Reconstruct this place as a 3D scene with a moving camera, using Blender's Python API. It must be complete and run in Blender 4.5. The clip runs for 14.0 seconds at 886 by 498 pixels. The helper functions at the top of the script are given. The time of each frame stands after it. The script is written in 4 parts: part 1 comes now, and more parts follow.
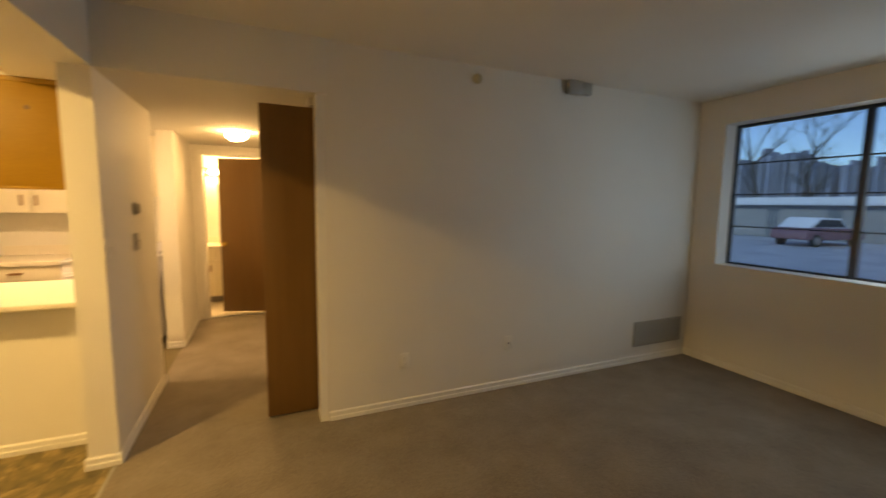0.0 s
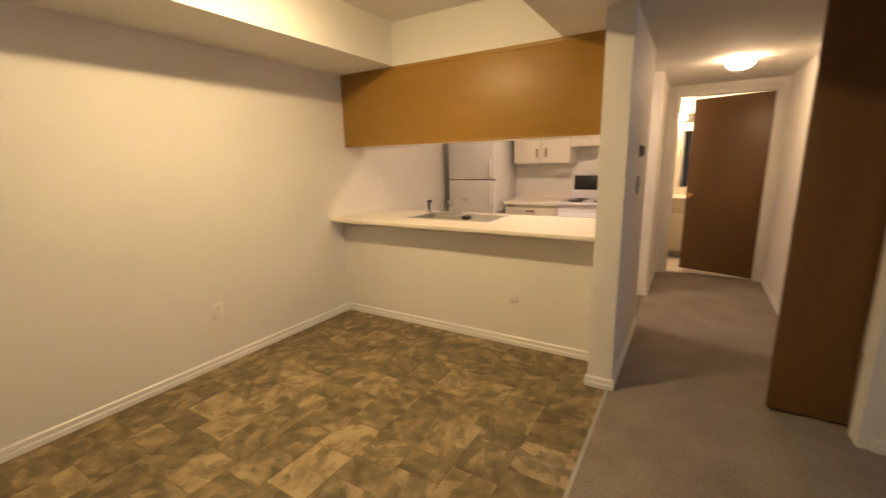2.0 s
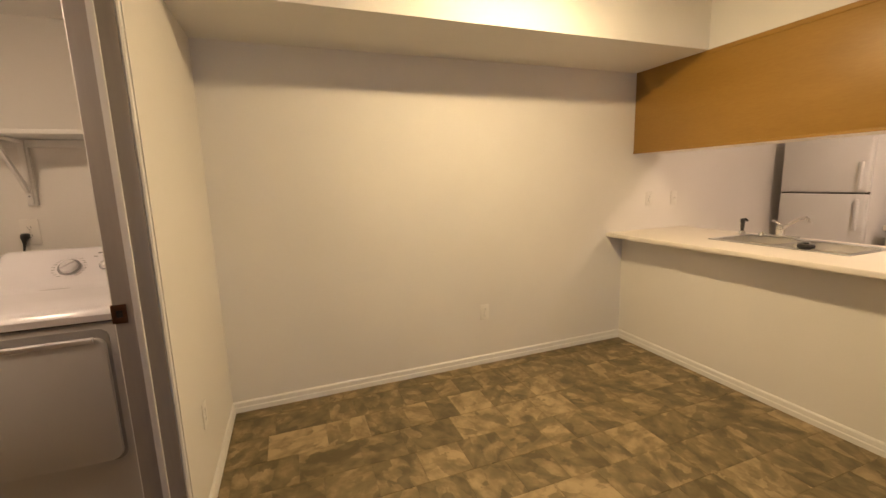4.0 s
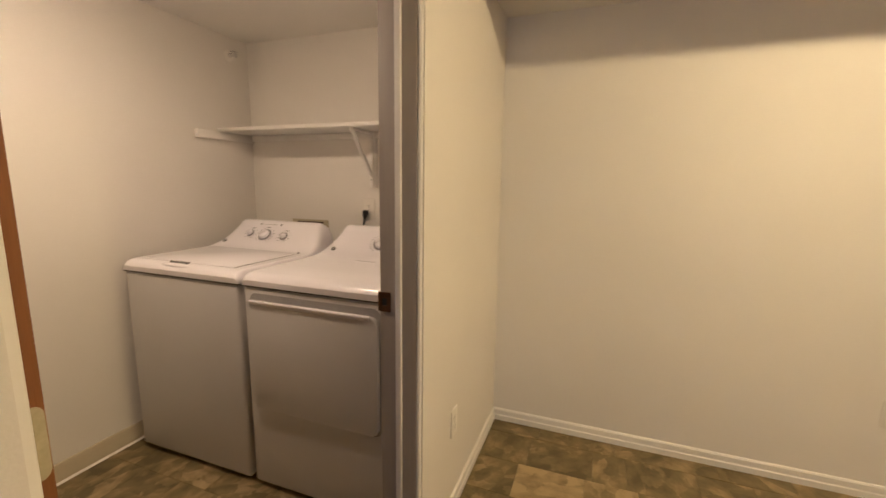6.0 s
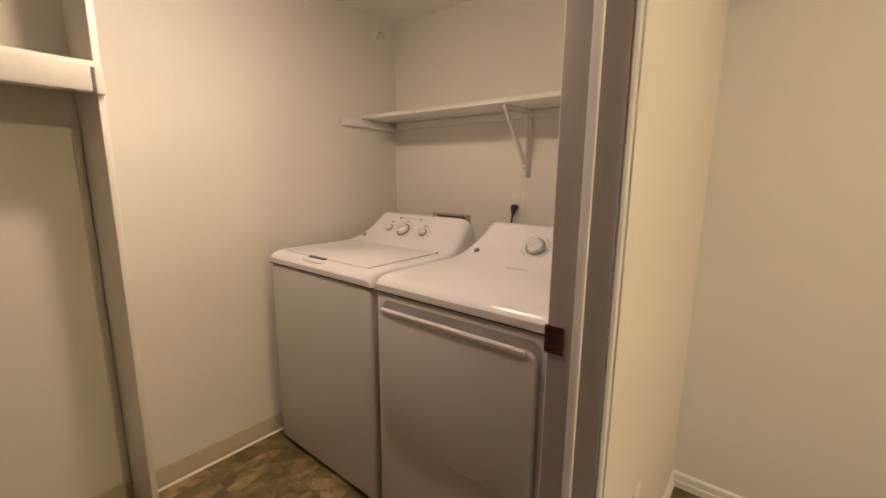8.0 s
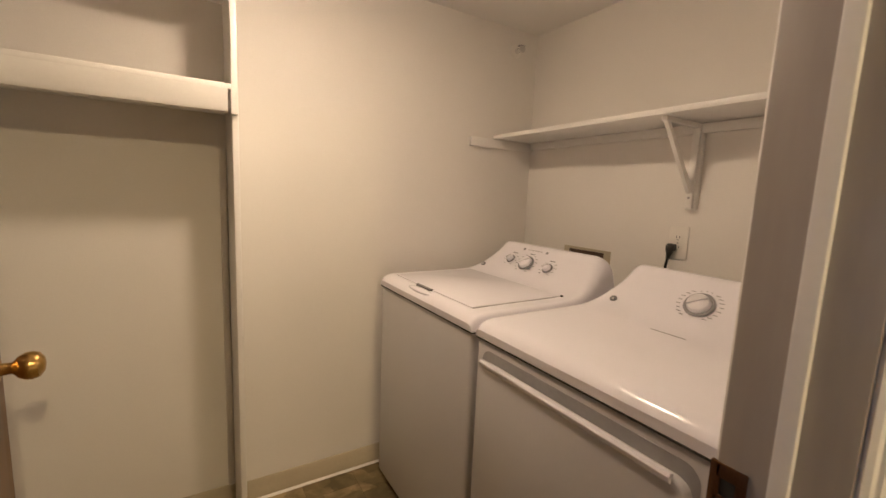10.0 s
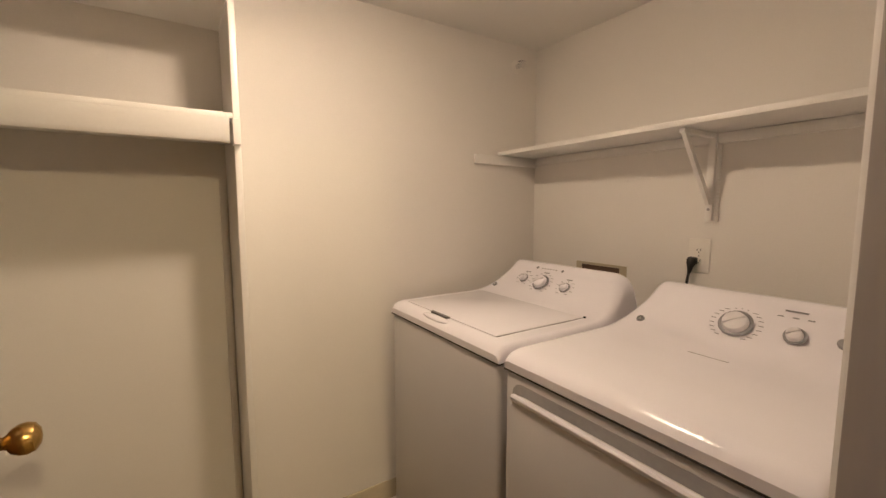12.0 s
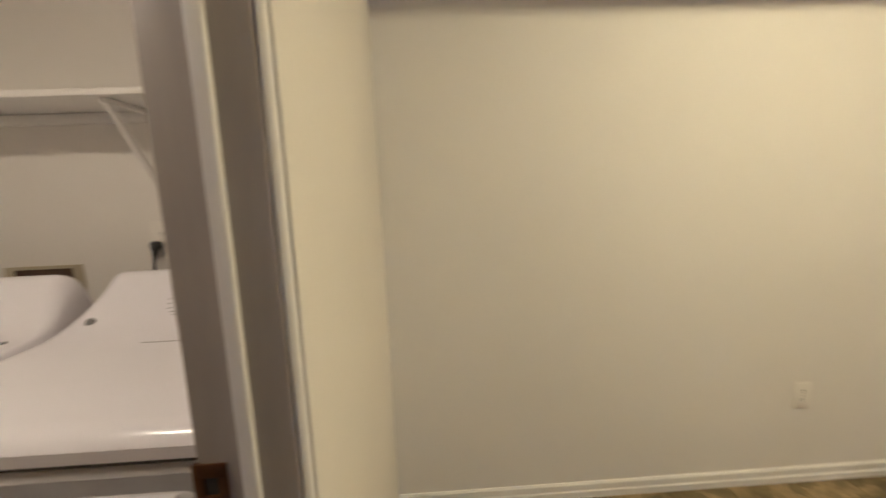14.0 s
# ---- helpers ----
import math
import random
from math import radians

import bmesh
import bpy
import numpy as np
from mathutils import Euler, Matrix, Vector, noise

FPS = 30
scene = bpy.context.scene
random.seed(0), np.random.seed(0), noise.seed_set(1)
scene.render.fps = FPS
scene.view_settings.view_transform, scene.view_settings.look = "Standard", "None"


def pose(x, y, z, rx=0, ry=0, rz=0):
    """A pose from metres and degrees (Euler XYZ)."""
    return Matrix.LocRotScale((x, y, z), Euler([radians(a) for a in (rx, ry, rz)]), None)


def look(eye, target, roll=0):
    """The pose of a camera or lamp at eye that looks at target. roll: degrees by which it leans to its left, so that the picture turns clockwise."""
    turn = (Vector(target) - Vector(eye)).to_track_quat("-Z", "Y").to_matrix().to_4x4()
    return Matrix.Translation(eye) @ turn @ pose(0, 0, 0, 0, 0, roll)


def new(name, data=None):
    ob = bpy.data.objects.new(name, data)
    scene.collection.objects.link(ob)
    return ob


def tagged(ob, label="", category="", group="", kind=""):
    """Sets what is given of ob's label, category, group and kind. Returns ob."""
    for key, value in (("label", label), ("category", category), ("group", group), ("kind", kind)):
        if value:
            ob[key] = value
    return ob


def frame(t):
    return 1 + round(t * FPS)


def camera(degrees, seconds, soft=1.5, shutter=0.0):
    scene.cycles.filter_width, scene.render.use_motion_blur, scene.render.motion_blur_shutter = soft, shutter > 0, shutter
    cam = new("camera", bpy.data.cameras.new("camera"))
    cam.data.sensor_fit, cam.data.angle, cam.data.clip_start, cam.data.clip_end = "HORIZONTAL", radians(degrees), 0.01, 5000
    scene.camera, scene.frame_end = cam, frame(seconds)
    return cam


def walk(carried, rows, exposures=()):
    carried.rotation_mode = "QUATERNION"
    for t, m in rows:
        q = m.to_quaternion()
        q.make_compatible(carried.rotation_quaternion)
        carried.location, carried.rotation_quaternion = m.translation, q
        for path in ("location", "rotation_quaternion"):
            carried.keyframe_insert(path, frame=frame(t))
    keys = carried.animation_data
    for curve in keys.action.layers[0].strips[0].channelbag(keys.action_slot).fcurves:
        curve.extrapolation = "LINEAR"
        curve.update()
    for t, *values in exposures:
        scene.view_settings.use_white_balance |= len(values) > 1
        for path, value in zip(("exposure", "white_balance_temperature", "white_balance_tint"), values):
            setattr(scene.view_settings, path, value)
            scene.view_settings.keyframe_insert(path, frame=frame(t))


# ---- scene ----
cam = camera(94.4, 14.0, shutter=0.3)
PATH = [
    (0, (0.15, 0.261, 1.491), (0.947, 2.083, 1.275), 0.8),
    (0.5, (0.075, 0.26, 1.435), (0.244, 2.232, 1.143), 0.9),
    (1, (-0.046, 0.326, 1.442), (-0.369, 2.265, 1.076), 0.0),
    (1.5, (-0.233, 0.441, 1.41), (-0.842, 2.306, 1.025), -0.9),
    (2, (-0.315, 0.516, 1.393), (-1.332, 2.188, 0.979), -1.3),
    (2.5, (-0.318, 0.672, 1.37), (-1.76, 2.006, 0.995), 0.1),
    (2.7, (-0.318, 0.700, 1.380), (-1.865, 1.886, 1.000), 0.1),
    (4.8, (-0.633, 0.74, 1.358), (-2.56, 1.198, 1.074), -3.1),
    (5, (-0.689, 0.725, 1.355), (-2.636, 1.081, 1.068), -3.3),
    (5.5, (-0.813, 0.721, 1.348), (-2.784, 0.548, 1.054), -1.6),
    (6, (-0.923, 0.796, 1.348), (-2.774, 0.109, 1.031), 0.8),
    (6.5, (-1.002, 0.825, 1.338), (-2.733, -0.105, 0.962), 0.5),
    (7, (-1.117, 0.722, 1.348), (-2.838, -0.236, 0.997), 0.4),
    (7.5, (-1.169, 0.59, 1.346), (-2.844, -0.45, 1.007), 0.2),
    (8, (-1.229, 0.529, 1.328), (-2.758, -0.71, 0.971), 0.4),
    (8.5, (-1.365, 0.541, 1.34), (-2.714, -0.887, 0.962), 0.7),
    (9, (-1.461, 0.541, 1.326), (-2.644, -1.026, 0.947), 0.8),
    (9.2, (-1.478, 0.52, 1.32), (-2.593, -1.098, 0.948), 0.5),
    (11.3, (-1.434, 0.292, 1.371), (-2.449, -1.423, 1.203), 2.6),
    (11.5, (-1.445, 0.291, 1.368), (-2.488, -1.405, 1.181), 1.8),
    (12, (-1.432, 0.297, 1.37), (-2.503, -1.38, 1.17), -0.1),
    (12.5, (-1.438, 0.335, 1.366), (-2.614, -1.268, 1.155), -0.7),
    (13, (-1.485, 0.378, 1.368), (-2.966, -0.945, 1.124), -1.5),
    (13.5, (-1.556, 0.41, 1.362), (-3.405, -0.3, 1.084), -2.0),
    (14, (-1.556, 0.471, 1.342), (-3.53, 0.556, 1.033), -2.3),
]
EXPOSURES = [(0.0, 0.44, 14400, 3), (0.5, 0.40, 12300, -3), (1.0, 0.2, 8800, -1), (1.5, 0.0, 7500, 7), (2.5, -0.12, 6800, 10), (5.0, -0.1, 6500, 11), (6.5, -0.1, 6300, 10), (12.0, -0.06, 6150, 10), (13.0, -0.06, 6100, 10), (13.5, -0.1, 5950, 5), (14.0, -0.18, 5500, 3)]
walk(cam, [(t, look(eye, target, roll)) for t, eye, target, roll in PATH], EXPOSURES)

# ---- world and daylight ----
world = bpy.data.worlds.new("dusk")
scene.world = world
world.use_nodes = True
wn = world.node_tree
sky = wn.nodes.new("ShaderNodeTexSky")
sky.sky_type, sky.sun_disc = "NISHITA", False
sky.sun_elevation, sky.sun_rotation = radians(50), radians(250)
sky.dust_density, sky.ozone_density = 0.0, 10.0
blue = wn.nodes.new("ShaderNodeMix")                          # evening: the sky's blue part
blue.data_type, blue.blend_type = "RGBA", "MULTIPLY"
blue.inputs[0].default_value, blue.inputs[7].default_value = 1.0, (0.34, 0.58, 1.0, 1)
wn.links.new(sky.outputs[0], blue.inputs[6])
wn.links.new(blue.outputs[2], wn.nodes["Background"].inputs[0])
wn.nodes["Background"].inputs[1].default_value = 0.15
sun = new("sun", bpy.data.lights.new("sun", "SUN"))
sun.data.energy, sun.data.angle, sun.data.color = 1.3, radians(14), (0.34, 0.60, 1.0)
sun.matrix_world = look((0, 0, 10), (3, 1.5, 7.5))

# sky light slanting in through the window opening
day = new("window_light", bpy.data.lights.new("window_light", "AREA"))
day.data.shape, day.data.size, day.data.size_y = "RECTANGLE", 0.70, 1.20
day.data.energy, day.data.color = 13, (0.36, 0.56, 1.0)
day.matrix_world = look((4.40, 1.17, 1.63), (2.5, 1.95, 0.30))

# brightness of the lamps (their glass glows)
DINING_L, LAUNDRY_L, KITCHEN_L, HALL_L, BATH_L = 1000, 345, 300, 90, 70


# ---- materials ----
def nodes_of(name, rough=0.6, metal=0.0):
    m = bpy.data.materials.new(name)
    m.use_nodes = True
    b = m.node_tree.nodes["Principled BSDF"]
    b.inputs["Roughness"].default_value, b.inputs["Metallic"].default_value = rough, metal
    return m, m.node_tree, b


def mottled(name, c1, c2, rough=0.6, metal=0.0, scale=3.0, fine=120.0, bump=0.1, depth=0.002, fine_mix=0.3,
            stretch=(1, 1, 1), random_tint=0.0, coords="Object", rough_var=0.08):
    """Two colours mixed by a large and a fine noise, with a fine relief."""
    m, t, b = nodes_of(name, rough, metal)
    n, l = t.nodes, t.links
    co = n.new("ShaderNodeTexCoord")
    mp = n.new("ShaderNodeMapping")
    mp.inputs["Scale"].default_value = stretch
    l.new(co.outputs[coords], mp.inputs["Vector"])
    vec = mp.outputs[0]
    if random_tint:
        oi = n.new("ShaderNodeObjectInfo")
        add = n.new("ShaderNodeVectorMath")
        mul = n.new("ShaderNodeMath")
        mul.operation, mul.inputs[1].default_value = "MULTIPLY", 37.0
        l.new(oi.outputs["Random"], mul.inputs[0])
        l.new(vec, add.inputs[0]), l.new(mul.outputs[0], add.inputs[1])
        vec = add.outputs[0]
    big, small = n.new("ShaderNodeTexNoise"), n.new("ShaderNodeTexNoise")
    big.inputs["Scale"].default_value, small.inputs["Scale"].default_value = scale, fine
    big.inputs["Detail"].default_value, small.inputs["Detail"].default_value = 5, 3
    l.new(vec, big.inputs["Vector"]), l.new(vec, small.inputs["Vector"])
    mix = n.new("ShaderNodeMix")
    mix.inputs[0].default_value = fine_mix
    l.new(big.outputs[0], mix.inputs[2]), l.new(small.outputs[0], mix.inputs[3])
    ramp = n.new("ShaderNodeValToRGB")
    ramp.color_ramp.elements[0].position, ramp.color_ramp.elements[1].position = 0.3, 0.7
    ramp.color_ramp.elements[0].color, ramp.color_ramp.elements[1].color = (*c1, 1), (*c2, 1)
    l.new(mix.outputs[0], ramp.inputs[0])
    col = ramp.outputs[0]
    if random_tint:
        hs = n.new("ShaderNodeHueSaturation")
        mr = n.new("ShaderNodeMapRange")
        mr.inputs[3].default_value, mr.inputs[4].default_value = 1 - random_tint, 1 + random_tint
        l.new(oi.outputs["Random"], mr.inputs[0]), l.new(mr.outputs[0], hs.inputs["Value"])
        l.new(col, hs.inputs["Color"])
        col = hs.outputs[0]
    l.new(col, b.inputs["Base Color"])
    rr = n.new("ShaderNodeMapRange")
    rr.inputs[3].default_value, rr.inputs[4].default_value = rough - rough_var, min(1, rough + rough_var)
    l.new(big.outputs[0], rr.inputs[0]), l.new(rr.outputs[0], b.inputs["Roughness"])
    if bump:
        bp = n.new("ShaderNodeBump")
        bp.inputs["Strength"].default_value, bp.inputs["Distance"].default_value = bump, depth
        l.new(small.outputs[0], bp.inputs["Height"]), l.new(bp.outputs[0], b.inputs["Normal"])
    return m


def glowing(name, color, strength):
    m, t, b = nodes_of(name, 0.4)
    b.inputs["Base Color"].default_value = (0.8, 0.8, 0.8, 1)
    b.inputs["Emission Color"].default_value = (*color, 1)
    b.inputs["Emission Strength"].default_value = strength
    return m


M_WALL = mottled("wall_paint", (0.74, 0.71, 0.66), (0.80, 0.77, 0.72), 0.62, scale=1.3, fine=260, bump=0.25, depth=0.0012)
M_CEIL = mottled("ceiling_paint", (0.74, 0.72, 0.68), (0.79, 0.77, 0.73), 0.8, scale=1.5, fine=180, bump=0.35, depth=0.002)
M_TRIM = mottled("trim_paint", (0.76, 0.74, 0.70), (0.82, 0.80, 0.76), 0.38, scale=4, fine=90, bump=0.06, depth=0.001)
# Same paint as the trim; the jambs' shade is put into this colour.
M_JAMB_SHADE = mottled("jamb_paint_shaded", (0.33, 0.295, 0.26), (0.39, 0.35, 0.31), 0.42, scale=5, fine=80, bump=0.08, depth=0.001, stretch=(1, 1, 0.15))
M_COVE = mottled("cove_base", (0.44, 0.38, 0.27), (0.50, 0.44, 0.32), 0.5, scale=4, fine=100, bump=0.05)
M_CARPET = mottled("carpet", (0.17, 0.138, 0.110), (0.37, 0.312, 0.260), 0.95, scale=3.5, fine=150, bump=1.0, depth=0.008, fine_mix=0.6)
M_WOODDARK = mottled("stained_door", (0.145, 0.074, 0.027), (0.175, 0.091, 0.034), 0.42, scale=2.0, fine=30, bump=0.08, depth=0.0008, stretch=(14, 14, 0.6), fine_mix=0.4)
M_CABWOOD = mottled("oak_veneer", (0.305, 0.160, 0.026), (0.365, 0.200, 0.036), 0.45, scale=1.6, fine=24, bump=0.05, depth=0.0006, stretch=(1.2, 6, 6), fine_mix=0.45)
M_RAWEDGE = mottled("raw_door_edge", (0.19, 0.068, 0.020), (0.27, 0.105, 0.033), 0.6, scale=3, fine=40, bump=0.15, stretch=(10, 10, 0.5))
M_PULL = mottled("stained_pull", (0.24, 0.125, 0.055), (0.33, 0.18, 0.085), 0.45, scale=8, fine=40, bump=0.06, stretch=(6, 6, 1))
M_SLOT = mottled("shaded_slot", (0.10, 0.095, 0.09), (0.14, 0.13, 0.125), 0.6, scale=12, fine=90, bump=0.02)
M_RING = mottled("silver_ring", (0.36, 0.35, 0.37), (0.44, 0.43, 0.45), 0.25, 0.3, scale=20, fine=90, bump=0.02, rough_var=0.04)
M_LAMIN = mottled("laminate", (0.76, 0.70, 0.61), (0.79, 0.73, 0.64), 0.45, scale=3, fine=200, bump=0.0, rough_var=0.02)
M_CABWHITE = mottled("cabinet_white", (0.76, 0.70, 0.58), (0.80, 0.74, 0.62), 0.35, scale=3, fine=60, bump=0.03)
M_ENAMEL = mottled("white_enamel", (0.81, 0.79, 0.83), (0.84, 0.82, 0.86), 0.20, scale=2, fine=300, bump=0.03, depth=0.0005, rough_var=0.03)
# Machine cabinets: the weaker light on upright faces is put into this grey.
M_ENAMEL_SHADE = mottled("shaded_white_enamel", (0.56, 0.545, 0.54), (0.60, 0.585, 0.58), 0.34, scale=2, fine=500, bump=0.08, depth=0.0006, rough_var=0.03)
M_FRIDGE = mottled("fridge_enamel", (0.70, 0.69, 0.67), (0.75, 0.74, 0.72), 0.32, scale=3, fine=220, bump=0.2, depth=0.0008)
M_PLASTIC = mottled("white_plastic", (0.78, 0.75, 0.69), (0.82, 0.79, 0.73), 0.35, scale=10, fine=100, bump=0.02)
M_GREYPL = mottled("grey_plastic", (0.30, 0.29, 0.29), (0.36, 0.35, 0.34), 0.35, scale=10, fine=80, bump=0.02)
M_BLACK = mottled("black_plastic", (0.012, 0.012, 0.012), (0.022, 0.021, 0.02), 0.35, scale=10, fine=100, bump=0.02)
M_INK = mottled("printed_ink", (0.15, 0.15, 0.16), (0.21, 0.21, 0.22), 0.5, scale=10, fine=50, bump=0)
M_CHROME = mottled("chrome", (0.75, 0.75, 0.76), (0.82, 0.82, 0.83), 0.14, 1.0, scale=8, fine=100, bump=0.02, rough_var=0.05)
M_STEEL = mottled("brushed_steel", (0.55, 0.55, 0.55), (0.66, 0.66, 0.66), 0.3, 1.0, scale=6, fine=150, bump=0.06, stretch=(1, 12, 1))
M_BRASS = mottled("brass", (0.52, 0.33, 0.10), (0.66, 0.44, 0.16), 0.25, 1.0, scale=12, fine=90, bump=0.04)
M_BRONZE = mottled("aged_bronze", (0.11, 0.055, 0.03), (0.18, 0.095, 0.05), 0.42, 0.8, scale=25, fine=160, bump=0.08)
M_HINGE = mottled("painted_hinge", (0.42, 0.38, 0.25), (0.52, 0.47, 0.33), 0.5, scale=40, fine=160, bump=0.2)
# Near-black for the shade in gaps, the latch hole and behind slats.
M_SHADOWGAP = mottled("gap_shade", (0.03, 0.027, 0.022), (0.05, 0.045, 0.038), 0.8, scale=10, fine=80, bump=0.05)
# Brown of the supply box, darkened to stand for shade inside it.
M_BROWNBOX = mottled("box_recess_shade", (0.05, 0.028, 0.018), (0.10, 0.055, 0.032), 0.6, scale=20, fine=90, bump=0.1)
M_VENT = mottled("vent_metal", (0.34, 0.32, 0.29), (0.40, 0.38, 0.34), 0.5, 0.2, scale=9, fine=90, bump=0.04)
M_GROUT = mottled("vinyl_joint", (0.12, 0.09, 0.045), (0.17, 0.128, 0.065), 0.6, scale=6, fine=60, bump=0.1)
M_DARKFRAME = mottled("dark_window_frame", (0.03, 0.032, 0.038), (0.05, 0.052, 0.06), 0.4, scale=6, fine=60, bump=0.03)
M_GROUND = mottled("wet_lot", (0.30, 0.33, 0.37), (0.55, 0.58, 0.62), 0.7, scale=0.8, fine=8, bump=0.3, depth=0.02)
M_SNOW = mottled("snow", (0.72, 0.75, 0.80), (0.82, 0.84, 0.88), 0.8, scale=1.5, fine=30, bump=0.3, depth=0.02)
# Distance haze is put into the woods' pale blue-grey.
M_WOODS = mottled("far_woods_haze", (0.20, 0.23, 0.29), (0.34, 0.38, 0.46), 0.95, scale=0.25, fine=2.0, bump=0.1, depth=0.02, fine_mix=0.5, stretch=(1, 1, 0.4))
M_BARK = mottled("bark", (0.06, 0.05, 0.042), (0.11, 0.095, 0.08), 0.9, scale=6, fine=50, bump=0.6, depth=0.02, stretch=(1, 1, 0.3))
M_CARPAINT = mottled("red_car_paint", (0.26, 0.12, 0.14), (0.32, 0.15, 0.17), 0.25, 0.2, scale=4, fine=200, bump=0.01)
M_TYRE = mottled("rubber", (0.02, 0.02, 0.02), (0.03, 0.03, 0.03), 0.85, scale=12, fine=90, bump=0.2)
M_SIDING = mottled("far_siding", (0.16, 0.18, 0.2), (0.22, 0.24, 0.26), 0.8, scale=1, fine=30, bump=0.1, stretch=(1, 1, 6))


def vinyl():
    """Slate-print vinyl: each piece has its own tone, with cloudy streaks."""
    m, t, b = nodes_of("slate_vinyl", 0.55)
    n, l = t.nodes, t.links
    oi, co = n.new("ShaderNodeObjectInfo"), n.new("ShaderNodeTexCoord")
    mul = n.new("ShaderNodeMath")
    mul.operation, mul.inputs[1].default_value = "MULTIPLY", 61.0
    l.new(oi.outputs["Random"], mul.inputs[0])
    add = n.new("ShaderNodeVectorMath")
    l.new(co.outputs["Object"], add.inputs[0]), l.new(mul.outputs[0], add.inputs[1])
    rot = n.new("ShaderNodeVectorRotate")
    rot.rotation_type = "Z_AXIS"
    l.new(add.outputs[0], rot.inputs["Vector"]), l.new(mul.outputs[0], rot.inputs["Angle"])
    mp = n.new("ShaderNodeMapping")
    mp.inputs["Scale"].default_value = (1.0, 1.45, 1.0)
    l.new(rot.outputs[0], mp.inputs["Vector"])
    big, fine = n.new("ShaderNodeTexNoise"), n.new("ShaderNodeTexVoronoi")
    big.inputs["Scale"].default_value, big.inputs["Detail"].default_value = 8.0, 5
    big.inputs["Roughness"].default_value, big.inputs["Distortion"].default_value = 0.58, 0.15
    fine.inputs["Scale"].default_value = 13.0
    l.new(mp.outputs[0], big.inputs["Vector"])
    warp = n.new("ShaderNodeMix")
    warp.data_type = "VECTOR"
    warp.inputs[0].default_value = 0.12
    l.new(mp.outputs[0], warp.inputs[4]), l.new(big.outputs["Color"], warp.inputs[5])
    l.new(warp.outputs[1], fine.inputs["Vector"])
    flake = n.new("ShaderNodeSeparateColor")
    l.new(fine.outputs["Color"], flake.inputs[0])
    tone = n.new("ShaderNodeMath")
    tone.operation = "MULTIPLY_ADD"
    tone.inputs[1].default_value, tone.inputs[2].default_value = 0.26, -0.13
    l.new(flake.outputs[0], tone.inputs[0])
    sh = n.new("ShaderNodeMath")
    sh.operation = "MULTIPLY_ADD"
    sh.inputs[1].default_value, sh.inputs[2].default_value = 0.24, -0.06
    cube = n.new("ShaderNodeMath")
    cube.operation, cube.inputs[1].default_value = "POWER", 6.0
    l.new(oi.outputs["Random"], cube.inputs[0]), l.new(cube.outputs[0], sh.inputs[0])
    tot, tot2 = n.new("ShaderNodeMath"), n.new("ShaderNodeMath")
    l.new(big.outputs[0], tot.inputs[0]), l.new(sh.outputs[0], tot.inputs[1])
    l.new(tot.outputs[0], tot2.inputs[0]), l.new(tone.outputs[0], tot2.inputs[1])
    ramp = n.new("ShaderNodeValToRGB")
    e = ramp.color_ramp.elements
    e[0].position, e[0].color = 0.26, (0.102, 0.077, 0.035, 1)
    e[1].position, e[1].color = 0.78, (0.40, 0.298, 0.162, 1)
    mid = e.new(0.50)
    mid.color = (0.192, 0.143, 0.068, 1)
    l.new(tot2.outputs[0], ramp.inputs[0]), l.new(ramp.outputs[0], b.inputs["Base Color"])
    bp = n.new("ShaderNodeBump")
    bp.inputs["Strength"].default_value, bp.inputs["Distance"].default_value = 0.25, 0.002
    l.new(big.outputs[0], bp.inputs["Height"]), l.new(bp.outputs[0], b.inputs["Normal"])
    return m


M_VINYL = vinyl()


def clear_glass():
    m, t, b = nodes_of("window_glass", 0.02)
    b.inputs["Transmission Weight"].default_value, b.inputs["IOR"].default_value = 1.0, 1.45
    return m


def mirror_glass():
    m, t, b = nodes_of("mirror", 0.03, 1.0)
    b.inputs["Base Color"].default_value = (0.85, 0.87, 0.86, 1)
    return m


M_GLASS, M_MIRROR = clear_glass(), mirror_glass()
M_KNOBCLEAR = mottled("frosted_knob", (0.74, 0.72, 0.74), (0.80, 0.78, 0.80), 0.12, 0.05, scale=20, fine=90, bump=0.02, rough_var=0.04)
M_GLOW_DINING = glowing("lamp_glass_dining", (1.0, 0.745, 0.42), DINING_L)
M_GLOW_LAUNDRY = glowing("lamp_glass_laundry", (1.0, 0.745, 0.52), LAUNDRY_L)
M_GLOW_KITCHEN = glowing("lamp_glass_kitchen", (1.0, 0.75, 0.60), KITCHEN_L)
M_GLOW_HALL = glowing("lamp_glass_hall", (1.0, 0.69, 0.44), HALL_L)
M_GLOW_BATH = glowing("lamp_glass_bath", (1.0, 0.70, 0.44), BATH_L)


# ---- mesh helpers ----
def box(bm, x0, x1, y0, y1, z0, z1, bevel=0.0, seg=2):
    """A box between the given limits, added to bm."""
    r = bmesh.ops.create_cube(bm, size=1)
    vs = r["verts"]
    bmesh.ops.scale(bm, vec=(x1 - x0, y1 - y0, z1 - z0), verts=vs)
    bmesh.ops.translate(bm, vec=((x0 + x1) / 2, (y0 + y1) / 2, (z0 + z1) / 2), verts=vs)
    if bevel:
        es = list({e for v in vs for e in v.link_edges})
        bmesh.ops.bevel(bm, geom=es, offset=bevel, segments=seg, profile=0.5, affect="EDGES")
    return bm


